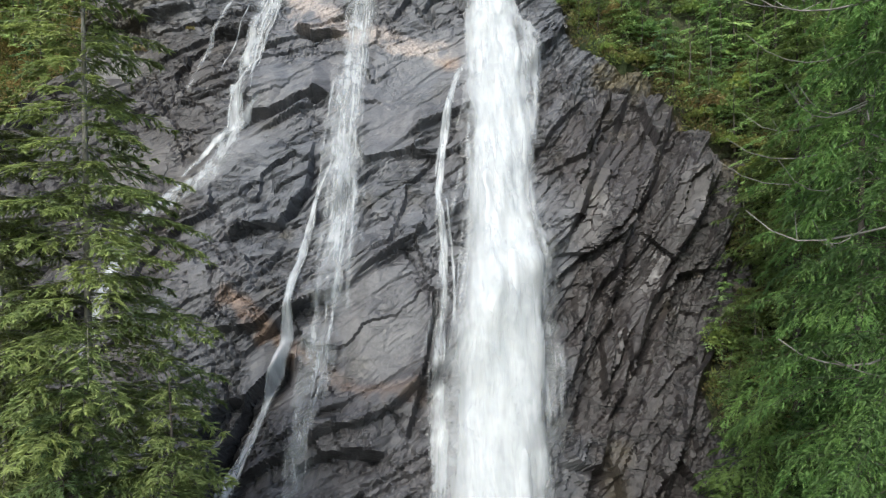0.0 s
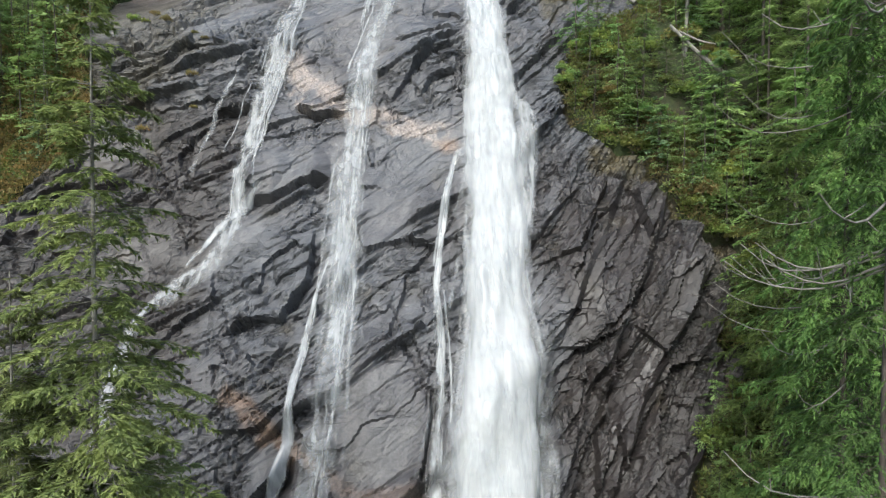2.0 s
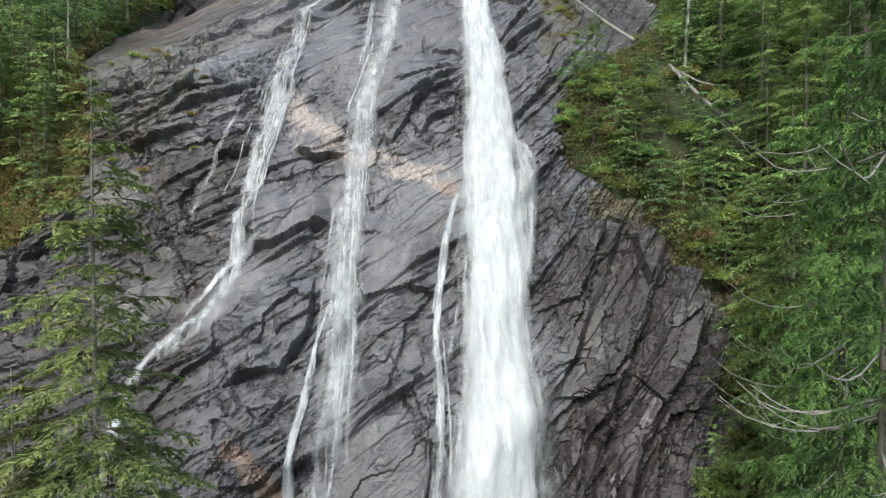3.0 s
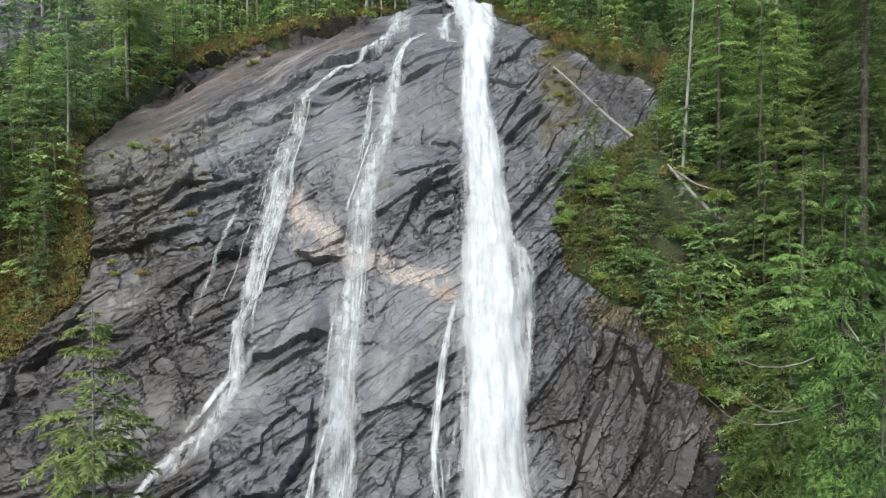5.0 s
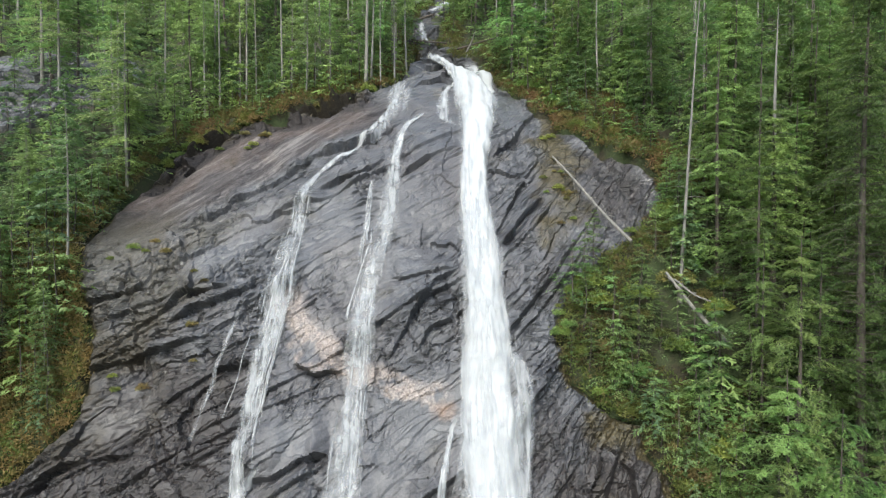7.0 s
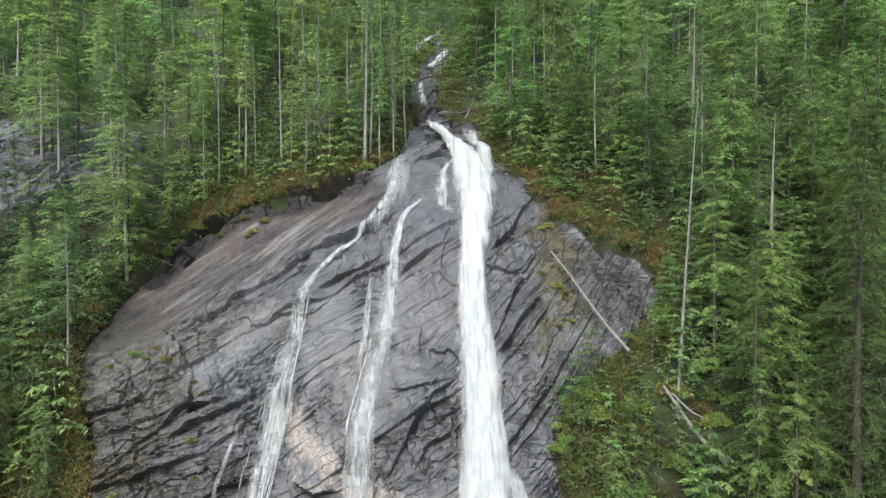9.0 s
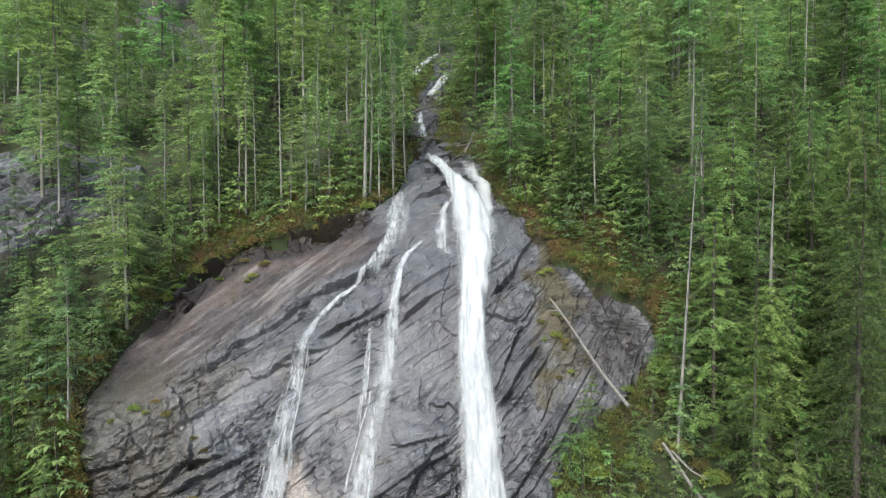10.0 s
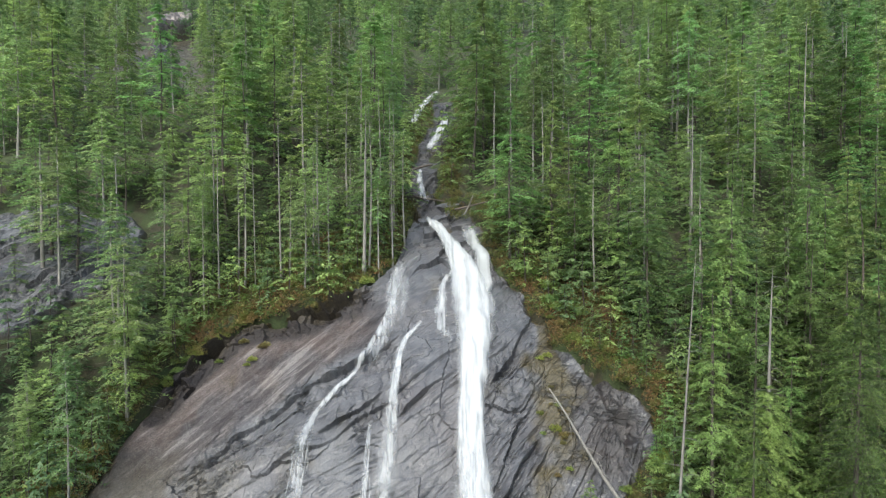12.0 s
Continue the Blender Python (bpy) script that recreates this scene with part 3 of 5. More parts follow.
def build_cliff():
    step = 0.135
    zf = np.linspace(-34, 58, 4000)
    yf = slope_y(np.full_like(zf, -4.0), zf)
    arc = np.concatenate([[0], np.cumsum(np.hypot(np.diff(zf), np.diff(yf)))])
    # coarse where only the foot of the cliff lies out of sight
    lo = np.interp(-17, zf, arc)
    rows = np.concatenate([np.linspace(0, lo, int(lo / 0.6))[:-1], np.arange(lo, arc[-1], step)])
    zs = np.interp(rows, arc, zf)
    xs = np.concatenate([np.arange(-46, -37, 0.3), np.arange(-37, 26, step)])
    x, z = np.meshgrid(xs, zs)
    v = on_rock(x, z)
    m = rock_mask(x, z)
    n = fbm(x / 2.5, z / 2.5, 101, 4)
    n2 = fbm(x / 0.9, z / 0.9, 105, 3)
    # smooth brownish slab under the rim
    s0 = to_line(x, z, LEDGES[0][4])[0]
    slab = sm((s0 + 0.6 * n) / 1.2) * sm((-3.5 - x + 2 * n) / 3) * sm((z - 24) / 5) * sm((46 - z) / 6)
    dp, ep = to_line(x + 1.2 * n, z + 1.2 * n2, PINK)
    wide = 0.9 + 0.9 * np.exp(-((x + 11) / 3.0) ** 2)
    pink = sm(1.25 - np.abs(dp - 0.4) / wide + 0.9 * n2) * sm(ep * 2) * 0.85
    do, eo = to_line(x + 0.5 * n, z + 0.5 * n2, ORANGE)
    rust = sm(1.1 - np.abs(do) / 0.55 + 1.1 * n2) * sm(eo * 3) * np.interp(x, [-14, -9, -7, 0], [0.9, 0.9, 0.5, 0.4])
    rust = np.maximum(rust, 0.8 * sm(1 - np.hypot((x - 0.6) / 1.6, (z - 13.3) / 1.0) + 0.5 * n2))
    # moss, heath and dirt: below the rim, on the shoulder to the right, along the left edge
    rim, _ = to_line(x, z, LEDGES[6][4])
    moss = 0.35 * sm(1 - np.abs(rim + 0.3) / 1.1 + 0.9 * n) * sm((-7 - x) / 3)
    rust = np.maximum(rust, 0.14 * sm(1.2 - np.abs(rim + 3.2) / 2.2 + 1.2 * n) * sm((-7 - x) / 3))
    moss = np.maximum(moss, sm(1.35 - np.hypot((x - 12.4) / 2.6, (z - 32.5) / 6.5) + 1.3 * n))
    moss = np.maximum(moss, 0.45 * sm((-24 - x + 0.25 * (z - 10)) / 6 + 1.2 * n) * sm((z - 8) / 4) * sm((31 - z) / 4))
    moss = np.maximum(moss, sm(1 - np.hypot((x - 14.5) / 3.0, (z - 12.0) / 1.8) + 1.2 * n))
    moss = np.maximum(moss, sm((0.9 - m) * 3 + n))
    # lower right: wet stain, also darkened to stand for shade of overhanging trees
    algae_shade = sm((x - 6 + 2.5 * n) / 3) * sm((15 - z + 5 * n) / 8) * 1.3
    algae_shade = np.maximum(algae_shade, 1.3 * sm((-14 - x + 3 * n) / 5) * sm((22 - z + 5 * n) / 9))
    algae_shade = np.maximum(algae_shade, 0.35 * sm((2 - z + 5 * n) / 8))
    # recess under the rim, then the cave: shade put into the colour
    algae_shade = np.maximum(algae_shade, 1.8 * sm(1.4 - np.abs(rim + 0.9) / 1.4 + 0.6 * n) * sm((-7 - x) / 3))
    algae_shade = np.maximum(algae_shade, 0.9 * sm(1.2 - np.hypot((x + 10.2) / 2.6, (z + 11.5) / 3.4) + 0.9 * n))
    algae_shade = np.maximum(algae_shade, 1.15 * sm(1.3 - np.hypot((x - 17.0) / 6.0, (z - 32) / 7.5) + 0.9 * n))
    dry = np.clip(sm((x - 9 + 2 * n) / 4) + 0.7 * sm((-14 - x) / 5) * sm((z - 12) / 6), 0, 1)
    dry = dry * (1 - 0.85 * slab)
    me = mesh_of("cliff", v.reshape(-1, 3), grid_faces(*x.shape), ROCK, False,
                 attrs={"calm": rock_calm(x, z), "slab": slab, "pink": np.clip(pink, 0, 1), "rust": np.clip(rust, 0, 1), "moss": np.clip(moss, 0, 1), "dry": dry, "algae_shade": algae_shade})
    tagged(new("cliff", me), "wet dark grey layered rock face with ledges and pinkish seams", "cliff", kind="structure")


def gully_x(z):
    """The bed of the stream above the lip."""
    return np.interp(z, [50, 54, 57.5, 63, 67, 76, 90], [1.5, -1.0, -2.8, -2.1, -1.3, 1.2, 0.5])


def build_patch(name, x0, x1, z0, z1, step, inside, seed, label, rise=0.8, dry=0.6, lift=1.4, wet=0.0, pale=0.0):
    """A smaller piece of bare rock that stands out of the hillside."""
    x, z = np.meshgrid(np.arange(x0, x1, step), np.arange(z0, z1, step * 0.7))
    nx, ny, nz = slope_n(x, z)
    m = inside(x, z)
    c = z - 0.5 * x + 1.2 * fbm(x / 6, z / 6, seed, 3)
    d = rise * fbm(x / 6, z / 6, seed + 1, 4)
    for lam, amp in ((5.5, 0.9), (2.2, 0.25)):
        ph = c / lam + 0.9 * fbm(x / 5, z / 5, seed + 4, 4)
        d = d + amp * rise * ((1 - (ph - np.floor(ph))) ** 2 - 0.3)
    d = d + 0.5 * rise * cells(x / 3, c / 1.6, seed + 7)
    d = (d + lift) * m - 1.8 * (1 - m)
    v = np.stack([x + nx * d, slope_y(x, z) + ny * d, z + nz * d], -1)
    zero = np.zeros(x.shape)
    moss = np.clip(sm((0.85 - m) * 3 + fbm(x / 2, z / 2, seed + 9, 3)), 0, 1)
    me = mesh_of(name, v.reshape(-1, 3), grid_faces(*x.shape), ROCK, False, attrs={"calm": zero, "slab": zero, "pink": zero + pale, "rust": zero, "moss": moss, "dry": zero + dry, "algae_shade": zero + wet})
    tagged(new(name, me), label, "rock", kind="structure")


build_ground()
build_cliff()
build_patch("ravine", -9, 9, 51, 92, 0.3, lambda x, z: sm((3.0 - np.abs(x - gully_x(z)) + fbm(x / 2, z / 2, 8, 3)) / 1.0) * sm((z - 51.5) / 1.5) * sm((87 - z) / 5),
            210, "dark wet boulders in the stream bed above the lip", 0.7, 0.1, 0.45, 0.7)
build_patch("outcrop", -92, -36, 33, 60, 0.35, lambda x, z: sm((1.0 - np.hypot((x + 61) / 20, (z - 46 - 0.1 * (x + 61)) / 10) + 0.3 * fbm(x / 5, z / 5, 9, 3)) / 0.12),
            230, "pale grey bare rock slabs showing through the wood", 0.9)
build_patch("outcrop", -142, -106, 128, 160, 0.7, lambda x, z: sm((1.0 - np.hypot((x + 126) / 8, (z - 146) / 9) + 0.3 * fbm(x / 5, z / 5, 19, 3)) / 0.12),
            250, "pale rock knob high on the wooded mountainside", 2.0, 1.0, 8.0, 0.0, 0.9)
build_patch("outcrop", -134, -62, 80, 140, 0.9, lambda x, z: sm((4.5 - np.abs(x + 0.47 * slope_y(x, z)) + 3 * fbm(x / 6, z / 6, 29, 3)) / 1.5) * sm((z - 82) / 4) * sm((138 - z) / 4),
            270, "dark rocky cleft running up the wooded mountainside", 1.6, 0.3, 1.0, 0.9)


# ---------------------------------------------------------------- water
def running(a, k, op):
    pad = np.concatenate([np.repeat(a[:1], k, 0), a, np.repeat(a[-1:], k, 0)])
    return op(np.stack([pad[i : i + len(a)] for i in range(2 * k + 1)]), axis=0)


def flow_line(pts, step):
    """Points (x, z, width) resampled smoothly at even steps."""
    p = np.asarray(pts, float)
    t = np.concatenate([[0], np.cumsum(np.hypot(np.diff(p[:, 0]), np.diff(p[:, 1])) * 1.25)])
    s = np.arange(0, t[-1], step)
    q = np.stack([np.interp(s, t, p[:, k]) for k in range(3)], 1)
    for _ in range(2):
        q = running(q, 3, np.mean)
    return q, s


def water_sheet(pts, cols, out, seed, body, leap=8, step=0.3, wave=0.25, thin=0.0):
    """A draped sheet of falling water: (verts, faces, uv, body)."""
    q, s = flow_line(pts, step)
    u = np.linspace(-1, 1, cols)
    wob = 0.35 * vnoise(s / 3.0, s * 0 + seed, seed)[:, None]
    x = q[:, :1] + (u[None] + 0.12 * wob) * q[:, 2:3] / 2 + 0.06 * vnoise(np.tile(u * 3, (len(s), 1)), np.tile(s[:, None] / 2, (1, cols)), seed)
    z = np.tile(q[:, 1:2], (1, cols))
    d = np.maximum(rock_relief(x, z) * rock_mask(x, z), np.where(z > 53.5, 0.8, -9))
    if leap:
        d = running(running(d, leap, np.max), leap, np.mean)
    d = d + out * (0.35 + 0.65 * np.sqrt(np.clip(1 - u[None] ** 2, 0, 1))) + wave * fbm(x * 1.8, z / 2.5, seed + 3, 3)
    nx, ny, nz = slope_n(x, z)
    v = np.stack([x + nx * d, slope_y(x, z) + ny * d, z + nz * d], -1)
    sway = 0.22 * fbm(x / 1.5 + seed, z / 1.7, seed + 5, 3)
    uv = np.stack([x + sway + seed * 3.7, np.tile(s[:, None], (1, cols)) + seed], -1)
    edge = 1 - np.abs(u[None]) ** 2.2
    b = body * edge * (1 + 0.25 * vnoise(x * 0 + s[:, None] / 5, x / 2, seed + 9) + (0.5 if thin else 0.12) * fbm(x / 0.8, z / 1.1, seed + 11, 3)) * sm(np.minimum(s + 0.3, s[-1] - s + 0.5) / min(3.0, 0.3 * s[-1]))[:, None]
    b = b * np.clip(1.0 / q[:, 2:3], 0.4, 1.6) ** thin
    if body > 0.9:
        b = b * np.interp(z, [-14, -8, 2], [0.66, 0.78, 1.0])
    if thin:
        b = b * np.interp(z, [-12, -6, 4], [0.62, 0.75, 1.0])
    return v.reshape(-1, 3), grid_faces(len(s), cols), uv.reshape(-1, 2), b.ravel()


def waterfall(label, sheets, threads=()):
    """One stream: draped sheets, and thin threads that break away from it."""
    fall = tagged(new("waterfall", None), label, "waterfall", "streams of the waterfall", "structure")
    for mat, *args in sheets:
        v, f, uv, b = water_sheet(*args)
        part("water_sheet", mesh_of("water_sheet", v, f, mat, True, uv, {"body": b}), fall)
    for pts, count, spread, width, seed in threads:
        rng = np.random.default_rng(seed)
        vs, fs, us, bs, n = [], [], [], [], 0
        p = np.asarray(pts, float)
        for k in range(count):
            a, b_ = sorted(rng.uniform(0, len(p) - 1, 2))
            if b_ - a < 0.6:
                b_ = min(a + 1.0, len(p) - 1)
                a = b_ - 1.0
            ks = np.linspace(a, b_, 6)
            off = rng.normal(0, spread) * np.linspace(0.6, 1.2, 6)
            line = np.stack([np.interp(ks, np.arange(len(p)), p[:, 0]) + off, np.interp(ks, np.arange(len(p)), p[:, 1]), np.full(6, width * rng.uniform(0.5, 1.6))], 1)
            if abs(line[0, 1] - line[-1, 1]) < 0.8:
                continue
            v, f, uv, b = water_sheet(line, 5, 0.12, seed + k, rng.uniform(0.45, 0.85), 2, 0.3, 0.02)
            vs.append(v), fs.append(f + n), us.append(uv), bs.append(b)
            n += len(v)
        if vs:
            part("water_threads", mesh_of("water_threads", np.concatenate(vs), np.concatenate(fs), VEIL, True, np.concatenate(us), {"body": np.concatenate(bs)}), fall)
    return fall


MAIN = [(-1.5, 53.6, 2.0), (1.1, 50.4, 2.6), (3.4, 46.2, 4.2), (4.4, 42.8, 6.0), (4.4, 39.5, 4.6), (3.6, 35.6, 3.4), (3.3, 31.5, 3.2), (3.7, 26, 3.6), (3.9, 21, 4.1),
        (4.0, 16.4, 4.7), (4.1, 12.3, 5.2), (4.0, 8.9, 5.0), (3.7, 2.4, 4.8), (3.5, -3, 5.2), (3.1, -7.6, 6.4), (2.8, -11, 6.4), (2.7, -14, 6.2), (2.6, -33, 7)]
CORE = [(x, z, w * 0.72) for x, z, w in MAIN]
MIDDLE = [(-1.5, 41.6, 0.5), (-4.0, 39.2, 0.9), (-4.5, 35.7, 1.1), (-4.7, 30.3, 1.6), (-5.0, 28, 1.9), (-5.8, 25.3, 1.7), (-6.5, 21.8, 2.2), (-6.6, 18.1, 2.2),
          (-6.8, 14.7, 2.0), (-7, 10, 2.3), (-6.9, 4.5, 2.4), (-6.7, 0.5, 2.3), (-6.8, -2.3, 2.6), (-6.8, -5, 2.8), (-7.2, -7.2, 2.2), (-7.5, -10, 1.6), (-8, -14, 1.4)]
LEFT = [(-4.8, 46.8, 1.6), (-5.7, 41.9, 1.3), (-8.4, 37.6, 0.7), (-12.6, 33.2, 0.9), (-13.6, 29.5, 1.5), (-13.9, 23.2, 2.2), (-14.2, 19.5, 2.4), (-15, 14.6, 1.8),
        (-15.2, 10.7, 1.6), (-14.9, 8.2, 1.4), (-15.2, 5.2, 1.6), (-16.4, 4.1, 1.4), (-18.4, 2.9, 1.3), (-20.1, 0.6, 1.0), (-20.5, -2.9, 1.1), (-20.4, -8, 1.2)]
EDGE = [(1.6, 13.5, 0.5), (0.7, 10.4, 0.7), (0.2, 7, 0.7), (-0.4, 3.2, 0.6), (0, -0.2, 0.7), (0.1, -3.6, 0.7), (-0.2, -5.8, 0.8), (-0.4, -8.4, 1.0), (-0.2, -14, 1.2)]
SLANT = [(-7.6, 5.0, 0.4), (-8.3, 2.6, 0.5), (-8.7, 0.6, 0.5), (-8.9, -2, 0.6), (-9.0, -6.3, 0.8), (-10.0, -9.5, 0.7), (-11.2, -13.5, 0.8), (-12, -16, 0.8)]
LIP = [(4.2, 53.4, 2.0), (4.9, 50.8, 2.4), (6.0, 48.2, 2.4), (6.0, 45.5, 2.6), (5.0, 43, 2.2), (4.6, 41, 1.4)]
HEAD = [(-5.0, 48.6, 1.6), (-5.3, 45.6, 2.6), (-5.6, 42.5, 2.4), (-6.2, 39.6, 1.8), (-8.0, 37.2, 1.2)]
HEAD_SIDE = [(-4.0, 46.8, 1.0), (-4.2, 44.0, 1.5), (-4.4, 41.0, 1.2)]
SPLASH = [(5.8, 18.2, 0.8), (6.9, 16.2, 1.8), (6.9, 13, 2.2), (6.2, 9, 2.0), (5.9, 5, 1.4)]
THIN = [(-17.2, 21.2, 0.5), (-18.0, 17.5, 0.6), (-19.0, 13.4, 0.4), (-19.6, 10.5, 0.3)]
SIDE = [(2.4, 47.2, 0.8), (0.6, 45.2, 1.0), (0.5, 43.0, 1.9), (0.3, 40.6, 1.6), (2.2, 38.9, 0.7)]
LACE = [(-6.6, 33.5, 0.4), (-6.9, 29, 0.7), (-7.2, 24, 0.5)]
FILM = [(-13.8, 27, 2.6), (-14.1, 21, 3.6), (-14.6, 17, 3.2)]
APRON = [(-14.6, 5.6, 1.2), (-15.8, 4.2, 2.4), (-17.6, 2.6, 2.6), (-19.6, 0.8, 1.6)]
SLIDE = [(-12.9, 9.9, 0.5), (-14.0, 8.8, 1.1), (-15.6, 7.0, 1.0), (-18.2, 3.6, 0.5)]

waterfall("broad white main fall plunging down the dark rock face",
          [(FALL, CORE, 21, 0.5, 2, 1.25, 9, 0.25, 0.4), (FOAM, MAIN, 33, 0.9, 3, 0.95, 9, 0.25, 0.5), (FOAM, LIP, 9, 0.4, 8, 0.95, 2, 0.2, 0.1), (VEIL, [(x, z, w * 1.25) for x, z, w in MAIN[6:]], 25, 1.1, 5, 0.62, 9, 0.3, 0.5)],
          [(MAIN[9:], 22, 2.0, 0.3, 7)])
waterfall("narrow white stream sliding over dark ledges",
          [(LACEW, [(x, z, w * 0.95) for x, z, w in MIDDLE], 13, 0.15, 12, 0.74, 2, 0.25, 0.1, 0.5), (VEIL, [(x, z, w * 1.5) for x, z, w in MIDDLE], 15, 0.25, 13, 0.6, 3, 0.3, 0.12, 0.15)], [(MIDDLE[3:], 22, 0.8, 0.22, 17)])
waterfall("thin white stream fanning over stepped rock",
          [(LACEW, [(x, z, w * 1.1) for x, z, w in LEFT], 13, 0.14, 22, 0.76, 2, 0.25, 0.1, 0.5), (VEIL, FILM, 17, 0.2, 23, 0.5, 2, 0.3, 0.1), (VEIL, HEAD, 15, 0.15, 25, 0.75, 2, 0.25, 0.1), (VEIL, HEAD_SIDE, 9, 0.12, 26, 0.55, 2, 0.25, 0.05), (LACEW, [(x, z, w * 0.9) for x, z, w in SLIDE], 9, 0.12, 24, 0.75, 1, 0.3, 0.05), (VEIL, APRON, 13, 0.12, 28, 0.55, 1, 0.25, 0.05)], [(LEFT[3:11], 26, 0.8, 0.24, 27)])
waterfall("fine white trickle beside the main fall", [(LACEW, EDGE, 9, 0.12, 31, 0.75, 2, 0.25, 0.05)], [(EDGE, 14, 0.3, 0.25, 37)])
waterfall("slanting white trickle over the lower rock", [(LACEW, SLANT, 9, 0.12, 41, 0.75, 3, 0.25, 0.05)], [(SLANT, 8, 0.2, 0.25, 47)])
waterfall("white spray leaping from a ledge beside the main fall", [(VEIL, SPLASH, 13, 0.5, 91, 0.75, 3, 0.25, 0.2)], [(SPLASH, 8, 0.4, 0.3, 97)])
waterfall("faint thin trickle on layered rock", [(VEIL, THIN, 7, 0.1, 51, 0.65, 2, 0.25, 0.05)])
waterfall("small side stream under the lip", [(LACEW, SIDE, 9, 0.1, 61, 0.75, 2, 0.2, 0.05)])
waterfall("faint lace of water beside the stream", [(VEIL, LACE, 9, 0.1, 71, 0.55, 2, 0.25, 0.05)], [(LACE, 8, 0.3, 0.2, 77)])
waterfall("small white cascade over boulders above the lip",
          [(LACEW, [(-0.6, 87, 2.0), (-4.2, 80, 2.2), (-5.8, 72.5, 2.0)], 7, 0.5, 81, 0.9, 1, 0.3, 0.3), (LACEW, [(1.6, 76, 1.6), (0.2, 71, 2.2), (-1.6, 66.4, 1.8), (-1.9, 65, 1.0)], 9, 0.5, 83, 0.95, 1, 0.3, 0.3),
           (LACEW, [(-3.3, 62.5, 0.8), (-3.2, 60, 1.3), (-2.6, 57.5, 1.6), (-2.0, 55.4, 1.2)], 7, 0.5, 85, 0.7, 1, 0.3, 0.3)])


# ---------------------------------------------------------------- trees
def branches(rng, height, base, radius, count, power=0.8, rise=0.25, droop=0.5):
    """Branch lines of a conifer: start heights, azimuths, lengths, and how they rise and droop."""
    f = np.sort(rng.uniform(0, 1, count)) ** 0.9
    tiers = int(height / 0.85)
    f = np.clip((np.round(f * tiers) + rng.normal(0, 0.13, count)) / tiers, 0, 0.995)
    h = base + (height - base) * f
    az = np.arange(count) * 2.39996 + rng.normal(0, 0.5, count)
    shape = (1 - f) ** power * np.clip(f * 6 + 0.45, 0, 1)
    ln = radius * (shape + 0.04) * rng.uniform(0.42, 1.2, count)
    return h, az, ln, rise + rng.normal(0, 0.12, count), droop * rng.uniform(0.7, 1.3, count)


def along_branch(h, az, ln, up, down, s):
    """Places at fraction s of the branches."""
    r = ln * s
    return np.stack([np.cos(az) * r, np.sin(az) * r, h + ln * (up * s - down * s * s)], -1)


def sprays(rng, br, per, size, hang=0.5, wide=0.33, bare=0.15, fluff=0.0, fan=0.0):
    """Leaf sprays: bent kites along each branch, which opens into a flat fan."""
    h, az, ln, up, down = (np.repeat(a, per) for a in br)
    n = len(h)
    s = bare + (1.02 - bare) * rng.uniform(0, 1, n) ** 0.85
    p = along_branch(h, az, ln, up, down, s)
    p = p + rng.normal(0, 1, (n, 3)) * fluff
    lat = rng.normal(0, 1, n) * fan * ln * (1.1 - s)
    p = p + np.stack([-np.sin(az) * lat, np.cos(az) * lat, -0.4 * np.abs(lat)], -1)
    side = rng.choice([-1.0, 1.0], n) * rng.uniform(0.15, 1.35, n)
    d = np.stack([np.cos(az + side), np.sin(az + side), -hang * rng.uniform(0.2, 1.6, n) + 0.2], -1)
    d /= np.linalg.norm(d, axis=1, keepdims=True)
    w = np.cross(d, np.stack([rng.normal(0, 0.35, n), rng.normal(0, 0.35, n), np.ones(n)], -1))
    w /= np.linalg.norm(w, axis=1, keepdims=True)
    up_ = np.cross(w, d)
    sz = (size * rng.uniform(0.55, 1.35, n) * np.clip(0.55 + 0.5 * ln / (ln.max() + 1e-6), 0, 1))[:, None]
    a = p + w * sz * wide - d * sz * 0.1
    b = p - w * sz * wide - d * sz * 0.1
    c = p + d * sz - up_ * sz * 0.15
    v = np.stack([b, a, c], 1).reshape(-1, 3)
    return v, np.arange(3 * n).reshape(-1, 3)


def twigged(rng, br, gap, size, per, reach=0.36, hang=0.4, wide=0.24):
    """Sprays on side twigs that leave each branch to both sides, as seen from nearby."""
    k = np.repeat(np.arange(len(br[0])), np.maximum(3, (br[2] / gap).astype(int)))
    h, az, ln, up, down = (a[k] for a in br)
    s = 0.12 + 0.9 * rng.uniform(0, 1, len(k)) ** 0.85
    root = along_branch(h, az, ln, up, down, s)
    turn = az + rng.choice([-1.0, 1.0], len(k)) * rng.uniform(0.45, 1.25, len(k))
    tl = reach * (0.3 + ln * (1.08 - s)) * rng.uniform(0.5, 1.25, len(k))
    sag = hang * rng.uniform(0.3, 1.5, len(k))
    root, turn, tl, sag = (np.repeat(a, per, 0) for a in (root, turn, tl, sag))
    n = len(tl)
    u = rng.uniform(0.05, 1.0, n)
    p = root + np.stack([np.cos(turn) * tl * u, np.sin(turn) * tl * u, tl * (0.12 * u - sag * u * u)], -1)
    side = turn + rng.choice([-1.0, 1.0], n) * rng.uniform(0.1, 0.9, n)
    d = np.stack([np.cos(side), np.sin(side), 0.15 - 1.6 * sag * u], -1)
    d /= np.linalg.norm(d, axis=1, keepdims=True)
    w = np.cross(d, np.stack([rng.normal(0, 0.4, n), rng.normal(0, 0.4, n), np.ones(n)], -1))
    w /= np.linalg.norm(w, axis=1, keepdims=True)
    sz = (size * rng.uniform(0.6, 1.35, n))[:, None]
    v = np.stack([p - w * sz * wide, p + w * sz * wide, p + d * sz], 1).reshape(-1, 3)
    return v, np.arange(3 * n).reshape(-1, 3)


